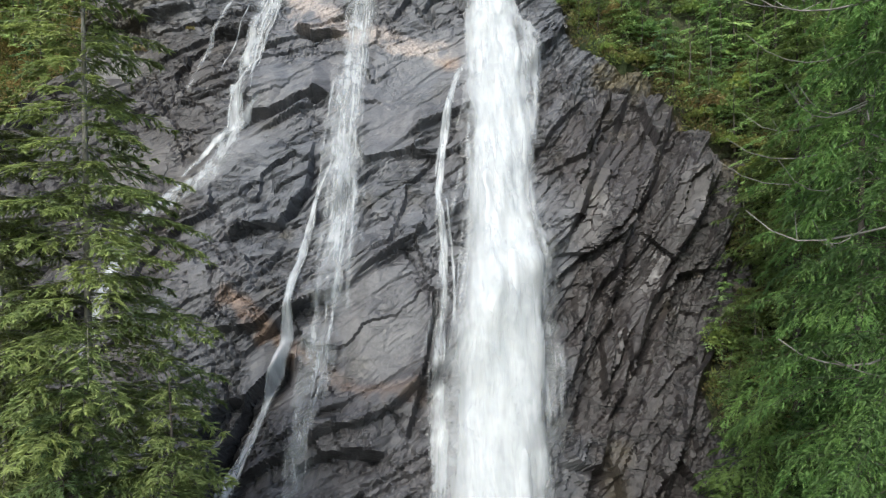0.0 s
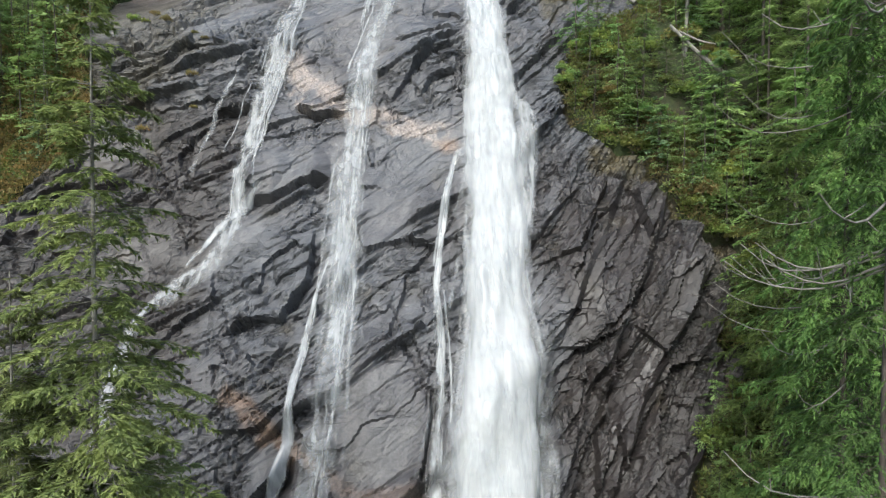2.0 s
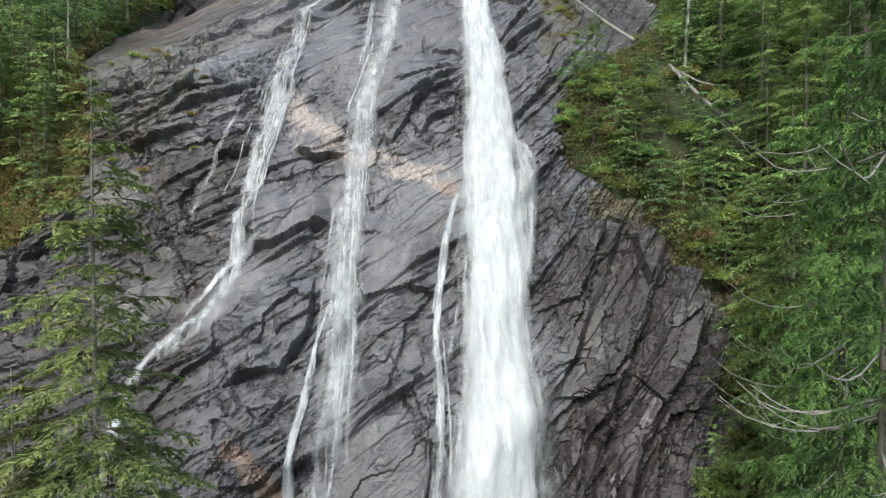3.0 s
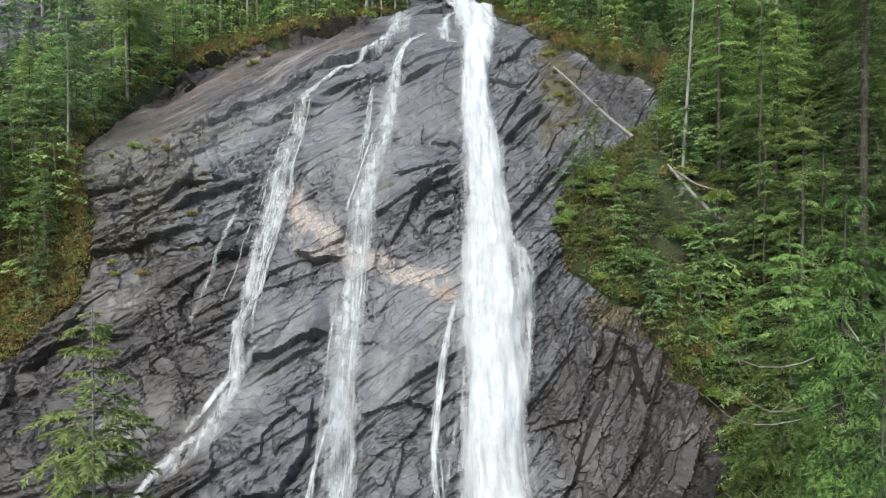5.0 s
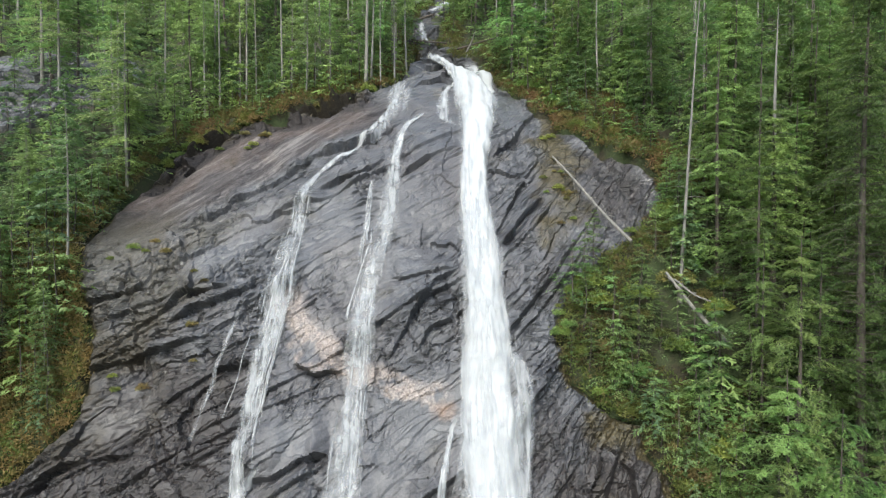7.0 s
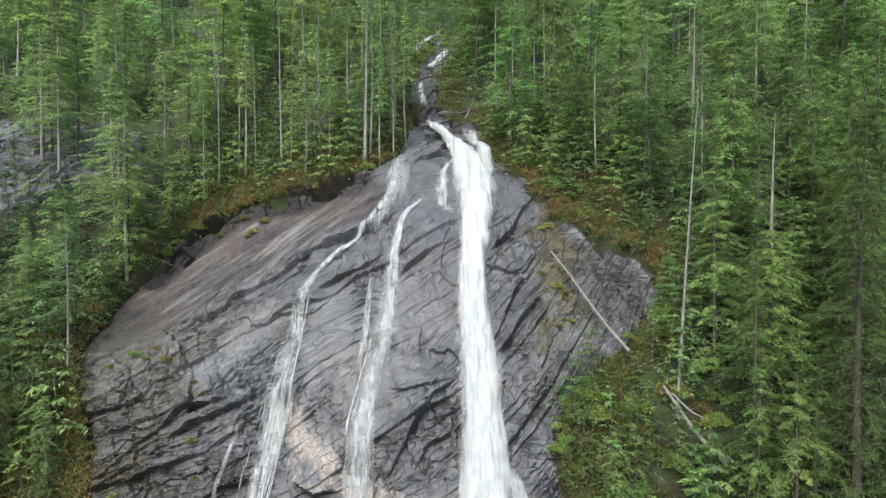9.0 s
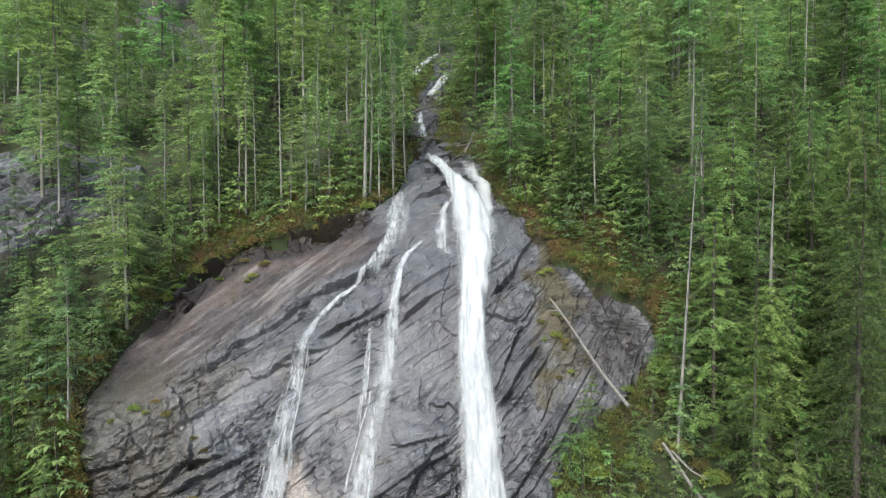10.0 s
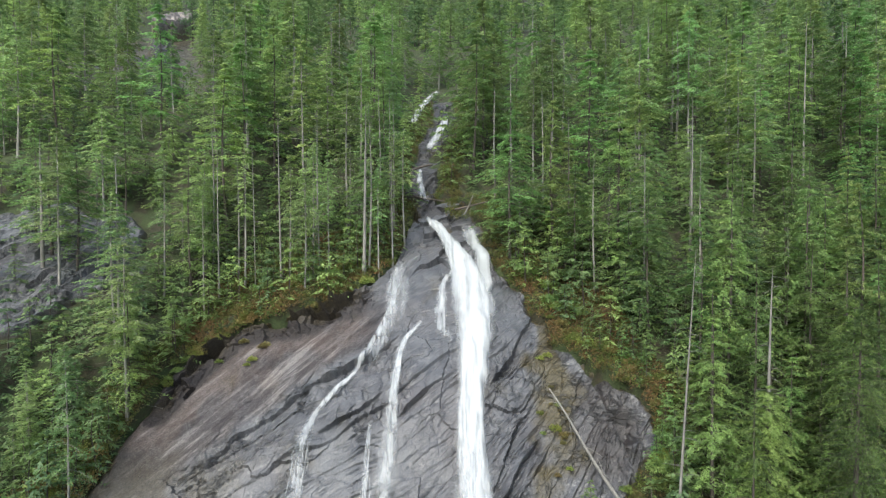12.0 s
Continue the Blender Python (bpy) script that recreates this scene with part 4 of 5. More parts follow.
def leaf_normals(v, seed, spread=0.42):
    """Normals of sprays that lean out of the crown and up, as rounded needles do."""
    r = np.random.default_rng(seed)
    out = v * (1, 1, 0)
    out /= np.linalg.norm(out, axis=1, keepdims=True) + 1e-6
    n = out * 0.8 + (0, 0, 0.65) + np.repeat(r.normal(0, spread, (len(v) // 3, 3)), 3, 0)
    return n / np.linalg.norm(n, axis=1, keepdims=True)


def limbs(br, thick, sides=3, cut=1.0, pieces=4):
    out = []
    s = np.linspace(0, cut, pieces)
    for h, az, ln, up, down in zip(*br):
        if ln < 0.4:
            continue
        pts = np.stack([along_branch(h, az, ln, up, down, k) for k in s])
        out.append(tube(pts, thick * (0.4 + 0.12 * ln) * np.linspace(1, 0.25, pieces), sides))
    return out


def trunk_of(rng, height, r, lean=0.0, bend=0.25, sides=7, rings=9):
    t = np.linspace(0, 1, rings)
    wx, wy = rng.normal(0, bend, 2)
    pts = np.stack([wx * np.sin(t * 3.1) + lean * t * height, wy * np.sin(t * 2.3), height * t - 0.6 * (t == 0)], -1)
    return tube(pts, r * (1 - t) ** 0.8 + 0.015 + 0.35 * r * np.exp(-t * 40), sides)


def conifer_meshes(kind, seed, height, base, radius, count, per, size, leaf, bark, droop=0.5, hang=0.5, power=0.8, rise=0.25, r=None, dead=0, limb=0.03, wide=0.33, fluff=0.0, spread=0.75, fan=0.0, twigs=0.0, pieces=3):
    """The meshes of one tree: trunk with limbs, and crown."""
    rng = np.random.default_rng(seed)
    br = branches(rng, height, base, radius, count, power, rise, droop)
    r = r or height * 0.0105
    wood = [trunk_of(rng, height, r)] + limbs(br, limb, pieces=pieces)
    if dead:
        f = rng.uniform(0.25, 1.0, dead)
        dry = (base * f, rng.uniform(0, 6.28, dead), radius * rng.uniform(0.3, 0.85, dead), rng.normal(0.0, 0.15, dead), rng.uniform(0.1, 0.5, dead))
        wood += limbs(dry, limb * 0.8)
    crown = twigged(rng, br, twigs, size, per, hang=hang, wide=wide) if twigs else sprays(rng, br, per, size, hang, wide, fluff=fluff, fan=fan)
    return (mesh_of(kind + "_trunk", *joined(wood), bark, True), mesh_of(kind + "_crown", *crown, leaf, True, normals=leaf_normals(crown[0], seed, spread)), (joined(wood), crown))


def plant(name, meshes, x, y, z, scale=1.0, turn=0.0, label="", category="tree", group="", squash=1.0):
    t = tagged(new(name, None), label, category, group)
    t.matrix_world = Matrix.LocRotScale((x, y, z), Euler((0, 0, turn)), (scale * squash, scale * squash, scale))
    part("trunk", meshes[0], t)
    part("crown", meshes[1], t)
    return t


rng = np.random.default_rng(5)
# kinds for the hill, 1 unit of scale each
SOFT = dict(wide=0.2, fluff=0.07, spread=0.5, fan=0.2)
TALL = [conifer_meshes("hemlock", 100 + k, 20, 7.5 - 1.5 * (k % 3), 4.2 + 0.4 * (k % 2), 80, 84, 0.34, HEMLOCK, PALE, 0.3, 0.4, 0.6, 0.1, 0.14, 14, **SOFT) for k in range(4)]
FIRS = [conifer_meshes("fir", 200 + k, 18, 1.5 + k, 4.5 + 0.2 * k, 84, 84, 0.34, FIR, BARK, 0.32, 0.4, 0.7, 0.1, 0.15, 6, **SOFT) for k in range(3)]
CEDARS = [conifer_meshes("cedar", 300 + k, 17, 1.0, 4.4 + 0.3 * k, 84, 84, 0.35, CEDAR, BARK, 0.45, 0.6, 0.66, 0.15, 0.16, 2, **SOFT) for k in range(3)]
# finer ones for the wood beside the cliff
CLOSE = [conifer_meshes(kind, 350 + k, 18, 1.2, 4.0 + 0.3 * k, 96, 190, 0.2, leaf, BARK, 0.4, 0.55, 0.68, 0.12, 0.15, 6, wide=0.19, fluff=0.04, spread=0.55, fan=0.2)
         for k, (kind, leaf) in enumerate((("fir", FIR), ("cedar", DIMCEDAR), ("cedar", CEDAR)))]
# plainer ones for the upper slope
UPPER = [conifer_meshes(kind, 600 + k, 19 - k % 2, 6.5 - 1.5 * (k % 3), 4.6 + 0.3 * (k % 3), 66, 66, 0.46, leaf, bark, 0.3, 0.4, (0.58, 0.72, 0.62)[k % 3], 0.1, 0.15, **SOFT)
         for k, (kind, leaf, bark) in enumerate((("hemlock", HEMLOCK, PALE), ("fir", FIR, BARK), ("cedar", CEDAR, PALE)) * 2)]
POLES = [conifer_meshes("pole", 400 + k, 24, 11, 2.6, 70, 50, 0.34, HEMLOCK, PALE, 0.35, 0.5, 0.6, 0.08, 0.17, 30, **SOFT) for k in range(2)]
YOUNG = [conifer_meshes("young_fir", 500 + k, 7, 0.2, 2.7, 54, 62, 0.18, (FIR, CEDAR, HEMLOCK)[k], BARK, 0.35, 0.5, 0.8, 0.2, 0.07, wide=0.2, fluff=0.04, spread=0.5, fan=0.22, pieces=2) for k in range(3)]

LABELS = {
    "hemlock_tree": "tall light green hemlock with a pale grey trunk",
    "fir_tree": "dark green fir tree with drooping layered boughs",
    "cedar_tree": "bright green cedar with hanging feathery sprays",
    "pole_tree": "thin pale trunk with dead twigs and small crown",
    "young_fir": "small bushy green conifer growing on a rock ledge",
}


def near_tree(name, kind, seed, x, y, top, radius, count, per, size, leaf, bark, label, base=0.25, **more):
    """A large tree close to the camera, as finely divided as it is seen."""
    z = ground_z(x, y)
    h = top - z
    m = conifer_meshes(kind, seed, h, h * base, radius, count, per, size, leaf, bark, **more)
    return plant(name, m, x, y, z - 0.2, 1.0, 0.0, label)


near_tree("fir_tree", "near_fir", 901, -12.5, 20.6, 15.6, 5.8, 420, 16, 0.22, DIMLEAF, PALE, "tall thin fir with sparse tiers of drooping boughs", 0.1, droop=0.3, hang=0.55, power=0.62, rise=0.08, r=0.2, limb=0.022, twigs=0.085, wide=0.14)
near_tree("fir_tree", "near_fir", 902, -14.8, 19.8, 5.2, 4.6, 300, 16, 0.21, DIMLEAF, PALE, "fir with pale trunk and sparse drooping boughs", 0.12, droop=0.3, hang=0.55, power=0.6, rise=0.08, r=0.14, limb=0.022, twigs=0.085, wide=0.14)
near_tree("cedar_tree", "near_cedar", 903, -9.2, 19.5, -4.4, 4.2, 200, 16, 0.17, DIMLEAF, BARK, "fresh green conifer with soft spreading sprays", 0.2, droop=0.35, hang=0.5, power=0.6, twigs=0.075, wide=0.14)
near_tree("cedar_tree", "near_cedar", 904, -11.9, 18.2, -4.0, 4.2, 220, 16, 0.17, DIMLEAF, BARK, "fresh green conifer with dense soft sprays", 0.2, droop=0.35, hang=0.5, power=0.6, twigs=0.075, wide=0.14)
near_tree("cedar_tree", "near_cedar", 905, -17.5, 23.5, 1.5, 4.6, 230, 14, 0.19, DIMLEAF, BARK, "green conifer with layered sprays", 0.2, droop=0.4, hang=0.6, twigs=0.085, wide=0.14)
near_tree("cedar_tree", "near_cedar", 906, 10.2, 12.6, 16.5, 3.6, 300, 18, 0.13, DIMCEDAR, BARK, "large cedar with hanging sprays and bare curved twigs", 0.2, droop=0.55, hang=1.0, power=0.5, r=0.15, limb=0.018, twigs=0.07, wide=0.14)
near_tree("cedar_tree", "near_cedar", 907, 16.8, 23.4, 20.5, 5.4, 340, 16, 0.17, DIMCEDAR, BARK, "large drooping cedar with feathery yellow-green boughs", 0.2, droop=0.6, hang=0.95, power=0.55, r=0.2, limb=0.022, twigs=0.075, wide=0.14)
near_tree("fir_tree", "near_fir", 908, 15.8, 29.0, -4.5, 4.0, 200, 15, 0.18, DIMCEDAR, BARK, "dark green conifer standing before the wet rock", 0.2, droop=0.5, hang=0.7, twigs=0.09, wide=0.14)
near_tree("fir_tree", "near_fir", 909, 20.6, 34.0, 13.5, 5.0, 300, 15, 0.19, DIMCEDAR, BARK, "dense dark green conifer beside the cliff", 0.15, droop=0.5, hang=0.7, power=0.6, twigs=0.09, wide=0.14)
near_tree("cedar_tree", "near_cedar", 910, 19.8, 27.0, 9.0, 4.8, 300, 15, 0.18, DIMCEDAR, BARK, "dense green cedar with hanging boughs", 0.15, droop=0.55, hang=0.8, power=0.6, twigs=0.085, wide=0.14)

near_tree("fir_tree", "near_fir", 911, 31.8, 43.0, 46.5, 5.6, 420, 95, 0.24, DIMCEDAR, BARK, "very tall dark fir with drooping feathery boughs", 0.15, droop=0.45, hang=0.7, power=0.55, r=0.4, wide=0.18, fluff=0.05, fan=0.2, spread=0.5)
near_tree("cedar_tree", "near_cedar", 912, 36.5, 51.0, 46.0, 5.0, 360, 90, 0.26, DIMCEDAR, BARK, "very tall green cedar beside the cliff", 0.2, droop=0.5, hang=0.7, power=0.55, r=0.4, wide=0.18, fluff=0.05, fan=0.2, spread=0.5)
near_tree("fir_tree", "near_fir", 913, 29.5, 51.5, 38.5, 4.2, 300, 90, 0.24, FIR, BARK, "tall fir with light green drooping boughs", 0.15, droop=0.45, hang=0.6, power=0.6, r=0.3, wide=0.18, fluff=0.05, fan=0.2, spread=0.5)


def bare_twigs(x, y, z0, z1, reach, count, seed):
    """Dead pale limbs that hang out of a crown, each bent up at its tip."""
    r = np.random.default_rng(seed)
    for k in range(count):
        a = r.uniform(math.pi * 0.75, math.pi * 1.6)
        s = np.linspace(0, 1, 7)[:, None]
        ln = reach * r.uniform(0.7, 1.25)
        p = np.concatenate([x + np.cos(a) * ln * s, y + np.sin(a) * ln * s, r.uniform(z0, z1) + ln * (-0.45 * s + 0.5 * s**3) + 0.04 * np.sin(s * 9 + k)], 1)
        limb = tagged(new("dead_limb", None), "bare pale curved dead limb among green sprays", "branch", "dead limbs of the cedars")
        part("limb", mesh_of("limb", *tube(p, 0.035 * np.linspace(1, 0.35, 7), 5), DEAD, True), limb)
        for j in range(3):
            f = r.uniform(0.4, 0.9)
            q = p[int(f * 6)]
            d = r.normal(0, 1, 3)
            d /= np.linalg.norm(d)
            t = np.linspace(0, 1, 4)[:, None] * r.uniform(0.3, 0.9)
            part("twig", mesh_of("twig", *tube(q + d * t + np.array([0, 0, 0.3]) * t * t, 0.015 * np.linspace(1, 0.4, 4), 4), DEAD, True), limb)


bare_twigs(10.2, 12.6, -4, 13, 3.2, 22, 41)
bare_twigs(16.8, 23.4, 0, 17, 5.2, 18, 42)

# the wood on the slopes: positions on a shaken grid, thinned where the rock, the stream or the view is open
singles, mids, fars = [], [], []
BIG = [TALL, FIRS, CEDARS, POLES]
NAMES = ["hemlock_tree", "fir_tree", "cedar_tree", "pole_tree"]


def open_view(x, y, z):
    if float(rock_mask(np.array([x]), np.array([z]))[0]) > 0.02:
        return True
    if 84 < y < 154 and abs(x - np.interp(y, [84, 100, 125, 150], [1.5, -3.0, -2.0, -2.5])) < np.interp(y, [84, 100, 165], [5.4, 5.2, 6.5]):
        return True
    q = x / y
    if y < 50 and -0.66 < q < 0.53:
        return True
    if y < 60 and -0.62 < q < 0.43:
        return True
    if y < 70 and -0.50 < q < 0.33:
        return True
    return False


y = 36.0
while y < 430:
    gap = np.interp(y, [36, 66, 74, 97, 150, 430], [4.0, 4.9, 6.0, 8.0, 10.5, 16.0])
    half = 0.80 * y + 12
    x = -half
    while x < half:
        px_, py_ = x + rng.uniform(-0.6, 0.6) * gap, y + rng.uniform(-0.6, 0.6) * gap
        x += gap
        pz = ground_z(px_, py_)
        if open_view(px_, py_, pz) or rng.uniform() < 0.1:
            continue
        if px_ < -36 and 56 < py_ < 104 and rng.uniform() < (0.9 if px_ < -44 else 0.45):
            continue
        if 150 < py_ < 290 and -0.512 < px_ / py_ < -0.428:
            continue
        (singles if py_ < 90 and abs(px_ / py_) < 0.86 else mids if py_ < 165 else fars).append((px_, py_, pz))
    y += gap * 0.92

for px_, py_, pz in singles:
    right = px_ > 0
    w = [0.08, 0.4, 0.52, 0.0] if right else [0.42, 0.28, 0.22, 0.08]
    k = int(rng.choice(4, p=w))
    size = rng.uniform(0.35, 0.7) if rng.uniform() < 0.25 else rng.uniform(0.75, 1.25)
    if px_ < -34 and 45 < py_ < 68:
        size = rng.uniform(0.35, 0.62)
    form = BIG[k][int(rng.integers(len(BIG[k])))]
    if right and py_ < 60:
        j = int(rng.integers(3))
        k, form = (1, 2, 2)[j], CLOSE[j]
    plant(NAMES[k], form, px_, py_, pz - 0.3, size, rng.uniform(0, 6.28), LABELS[NAMES[k]], "tree", "trees of the hillside", rng.uniform(0.85, 1.2))

for px_, py_, pz in mids:
    k = int(rng.integers(6))
    plant(NAMES[k % 3], UPPER[k], px_, py_, pz - 0.3, rng.uniform(0.55, 0.85) if rng.uniform() < 0.25 else rng.uniform(0.95, 1.5), rng.uniform(0, 6.28), LABELS[NAMES[k % 3]], "tree", "trees of the hillside", rng.uniform(0.85, 1.2))

# bare-stemmed trees that stand along the edge of the wood
for px_, py_ in ((-20, 79), (-14.6, 78.5), (-9.2, 77.5), (-7.8, 77), (-6.2, 80), (-4.8, 84), (11.9, 84), (19.6, 72.8), (32, 71), (-46.5, 80), (-36, 77), (-26, 79), (-30, 75)):
    plant("pole_tree", POLES[int(rng.integers(2))], px_, py_, ground_z(px_, py_) - 0.3, rng.uniform(0.6, 0.95), rng.uniform(0, 6.28), LABELS["pole_tree"], "tree", "trees of the hillside")


def wood_stuff(name, spots, kinds, label):
    """Many far trees in one mesh of crowns and one of trunks."""
    cv, cf, tv, tf, tone, ns, nc, nt = [], [], [], [], [], [], 0, 0
    r = np.random.default_rng(77)
    kinds = [(wood, crown, leaf_normals(crown[0], 1)) for wood, crown in kinds]
    for x, y, z in spots:
        (wv, wf), (v, f), lean = kinds[int(r.integers(len(kinds)))]
        a, s = r.uniform(0, 6.28), r.uniform(0.5, 0.8) if r.uniform() < 0.25 else r.uniform(0.9, 1.5)
        rot = np.array([[math.cos(a), -math.sin(a), 0], [math.sin(a), math.cos(a), 0], [0, 0, 1]])
        cv.append((v @ rot.T) * s + (x, y, z)), cf.append(f + nc)
        tv.append((wv @ rot.T) * s + (x, y, z)), tf.append(wf + nt)
        ns.append(lean @ rot.T)
        tone.append(np.full(len(v), r.uniform(0, 1)))
        nc, nt = nc + len(v), nt + len(wv)
    top = tagged(new(name, None), label, "woods", kind="stuff")
    part("crowns", mesh_of("crowns", np.concatenate(cv), np.concatenate(cf), WOODS, True, attrs={"tone": np.concatenate(tone)}, normals=np.concatenate(ns)), top)
    part("trunks", mesh_of("trunks", np.concatenate(tv), np.concatenate(tf), BARK, True), top)


def far_kind(seed, height, base, radius, count, per, size, limb_rings=3, r0=0.17):
    r = np.random.default_rng(seed)
    br = branches(r, height, base, radius, count, 0.66, 0.08, 0.3)
    return trunk_of(r, height * 0.9, r0, rings=limb_rings, sides=3), sprays(r, br, per, size, 0.45, 0.24, fluff=0.02 * radius, fan=0.2)


def woods_material():
    """Foliage of the far wood: a tone for each patch about as large as a tree."""
    m, t, b = material("far_foliage")
    geo = t.nodes.new("ShaderNodeNewGeometry")
    base = mix(t, geo.outputs["Random Per Island"], (0.07, 0.12, 0.042), (0.19, 0.275, 0.098))
    base = mix(t, attr(t, "tone"), mix(t, 0.75, base, (0.036, 0.072, 0.036)), mix(t, 0.7, base, (0.2, 0.265, 0.075)))
    t.links.new(base, b.inputs["Base Color"])
    b.inputs["Roughness"].default_value = 0.7
    tr, ms = t.nodes.new("ShaderNodeBsdfTranslucent"), t.nodes.new("ShaderNodeAddShader")
    t.links.new(base, tr.inputs[0])
    t.links.new(b.outputs[0], ms.inputs[0])
    t.links.new(tr.outputs[0], ms.inputs[1])
    t.links.new(ms.outputs[0], t.nodes["Material Output"].inputs[0])
    return m


WOODS = woods_material()
FARK = [far_kind(700 + k, 18, 4.5 - 1.5 * (k % 3), 4.4 + 0.4 * (k % 2), 56, 24, 0.75) for k in range(6)]
LOWK = [far_kind(650 + k, 6.0, 0.2, 2.5, 34, 18, 0.4, 3, 0.06) for k in range(5)]
low, y = [], 42.0
while y < 180:
    gap = np.interp(y, [42, 74, 105, 180], [3.0, 2.8, 4.0, 6.0])
    for x in np.arange(-0.8 * y, 0.8 * y, gap):
        a, b = x + rng.uniform(-0.6, 0.6) * gap, y + rng.uniform(-0.6, 0.6) * gap
        c = ground_z(a, b)
        if b < 64 and -0.55 < a / b < 0.36:
            continue
        if float(rock_mask(np.array([a]), np.array([c]))[0]) < 0.02 and not (b > 84 and abs(a - float(gully_x(c))) < 1.8) and not (b < 104 and np.hypot((a + 61) / 20, (c - 46 - 0.1 * (a + 61)) / 10) < 1.05):
            low.append((a, b, c - 0.3))
    y += gap
wood_stuff("undergrowth", low, LOWK, "green saplings and ferns covering the ground under the trees")
wood_stuff("far_wood", fars, FARK, "distant green conifer wood covering the mountainside")


# ---------------------------------------------------------------- undergrowth on the rim and the shoulders
def shrub_mesh(seed, leaf, size, leaves, stems=7):
    r = np.random.default_rng(seed)
    wood = []
    for k in range(stems):
        a, h = r.uniform(0, 6.28), size * r.uniform(0.5, 1.0)
        s = np.linspace(0, 1, 4)[:, None]
        wood.append(tube(np.concatenate([np.cos(a) * 0.6 * h * s**1.3, np.sin(a) * 0.6 * h * s**1.3, h * s - 0.2], 1), 0.02 * np.linspace(1, 0.4, 4), 3))
    th, u = r.uniform(0, 6.28, leaves), r.uniform(-0.2, 1, leaves)
    rad = size * (0.45 + 0.55 * r.uniform(0, 1, leaves) ** 0.5) * (0.8 + 0.3 * np.sin(3 * th + seed))
    q = np.sqrt(np.clip(1 - u * u, 0, 1))
    p = np.stack([rad * q * np.cos(th), rad * q * np.sin(th), 0.45 * size + 0.8 * rad * u], -1)
    d = r.normal(0, 1, (leaves, 3)) + p / size
    d /= np.linalg.norm(d, axis=1, keepdims=True)
    w = np.cross(d, r.normal(0, 1, (leaves, 3)))
    w /= np.linalg.norm(w, axis=1, keepdims=True)
    sz = (0.15 * size**0.5 * r.uniform(0.6, 1.4, leaves))[:, None]
    v = np.stack([p + w * sz * 0.3, p - w * sz * 0.3, p + d * sz], 1).reshape(-1, 3)
    return mesh_of("woody_base", *joined(wood), BARK, True), mesh_of("foliage", v, np.arange(3 * leaves).reshape(-1, 3), leaf)


BUSHES = [shrub_mesh(800 + k, (SHRUB, DRYLEAF, CEDAR, DRYLEAF, SHRUB)[k], 1.0, 1000) for k in range(5)]
BUSHNAMES = ["yellow-green leafy shrub rooted in a rock crevice", "brown dry heath tuft on the rock edge", "low green shrub on the mossy ledge", "brown heath on the rim of the cliff", "pale green shrub at the cliff edge"]


def bush(x, z, size, k):
    n = [float(np.ravel(a)[0]) for a in slope_n(np.array([x]), np.array([z]))]
    m = float(rock_mask(np.array([x]), np.array([z]))[0])
    p = on_rock(np.array([x]), np.array([z]))[0] if m > 0.6 else np.array([x, float(slope_y(x, z)), z])
    s = tagged(new("shrub", None), BUSHNAMES[k], "shrub", "shrubs on the ledges")
    s.matrix_world = Matrix.LocRotScale(tuple(p), Euler((0, 0, rng.uniform(0, 6.28))), (size, size, size * 0.8))
    part("woody_base", BUSHES[k][0], s)
    part("foliage", BUSHES[k][1], s)


def young(x, z, size):
    k = int(rng.integers(3))
    plant("young_fir", YOUNG[k], x, float(slope_y(x, z)), z - 0.4, size, rng.uniform(0, 6.28), LABELS["young_fir"], "tree", "young firs on the ledges", rng.uniform(0.9, 1.3))


def heath(name, mat, count, seed, label, span=(-40, 28, -14, 84)):
    """Low tufts that cover the soil along the edges of the rock and the stream."""
    r = np.random.default_rng(seed)
    x, z = r.uniform(span[0], span[1], 40 * count), r.uniform(span[2], span[3], 40 * count)
    near = np.maximum.reduce([rock_mask(x + a, z + b) for a, b in ((2.2, -1.5), (-2.2, -1.5), (0, -3.4), (0, -6.5), (0, 1.5), (3.4, 0), (-3.4, 0), (-6, -1), (7, 0), (0, -9.5))])
    bed = np.abs(x - gully_x(z))
    keep = ((rock_mask(x, z) < 0.3) & (near > 0.4) & (z < 58)) | ((bed > 2.6) & (bed < 6.0) & (z > 54))
    x, z = x[keep][:count], z[keep][:count]
    d = 0.7 * fbm(x / 6, z / 6, 91, 4) + 0.9 * np.exp(-((to_line(x, z, LEDGES[6][4])[0] - 1.6) / 1.6) ** 2) * sm((-6 - x) / 4)
    nx, ny, nz = slope_n(x, z)
    p = np.stack([x + nx * d, slope_y(x, z) + ny * d, z + nz * d], -1)
    per = 44
    size = np.repeat(r.uniform(0.35, 1.0, len(x)), per)[:, None]
    off = r.normal(0, 1, (len(x) * per, 3))
    off *= (r.uniform(0.3, 1, len(off)) / np.linalg.norm(off, axis=1))[:, None]
    q = np.repeat(p, per, 0) + off * size * (1, 1, 0.7) + size * (0, -0.1, 0.25)
    t = off + r.normal(0, 0.5, off.shape) + (0, 0, 0.5)
    t /= np.linalg.norm(t, axis=1, keepdims=True)
    w = np.cross(t, r.normal(0, 1, off.shape))
    w /= np.linalg.norm(w, axis=1, keepdims=True)
    s = 0.3 * size**0.5 * r.uniform(0.6, 1.3, (len(q), 1))
    v = np.stack([q + w * s * 0.25, q - w * s * 0.25, q + t * s], 1).reshape(-1, 3)
    me = mesh_of(name, v, np.arange(len(v)).reshape(-1, 3), mat)
    tagged(new(name, me), label, "heath", kind="stuff")


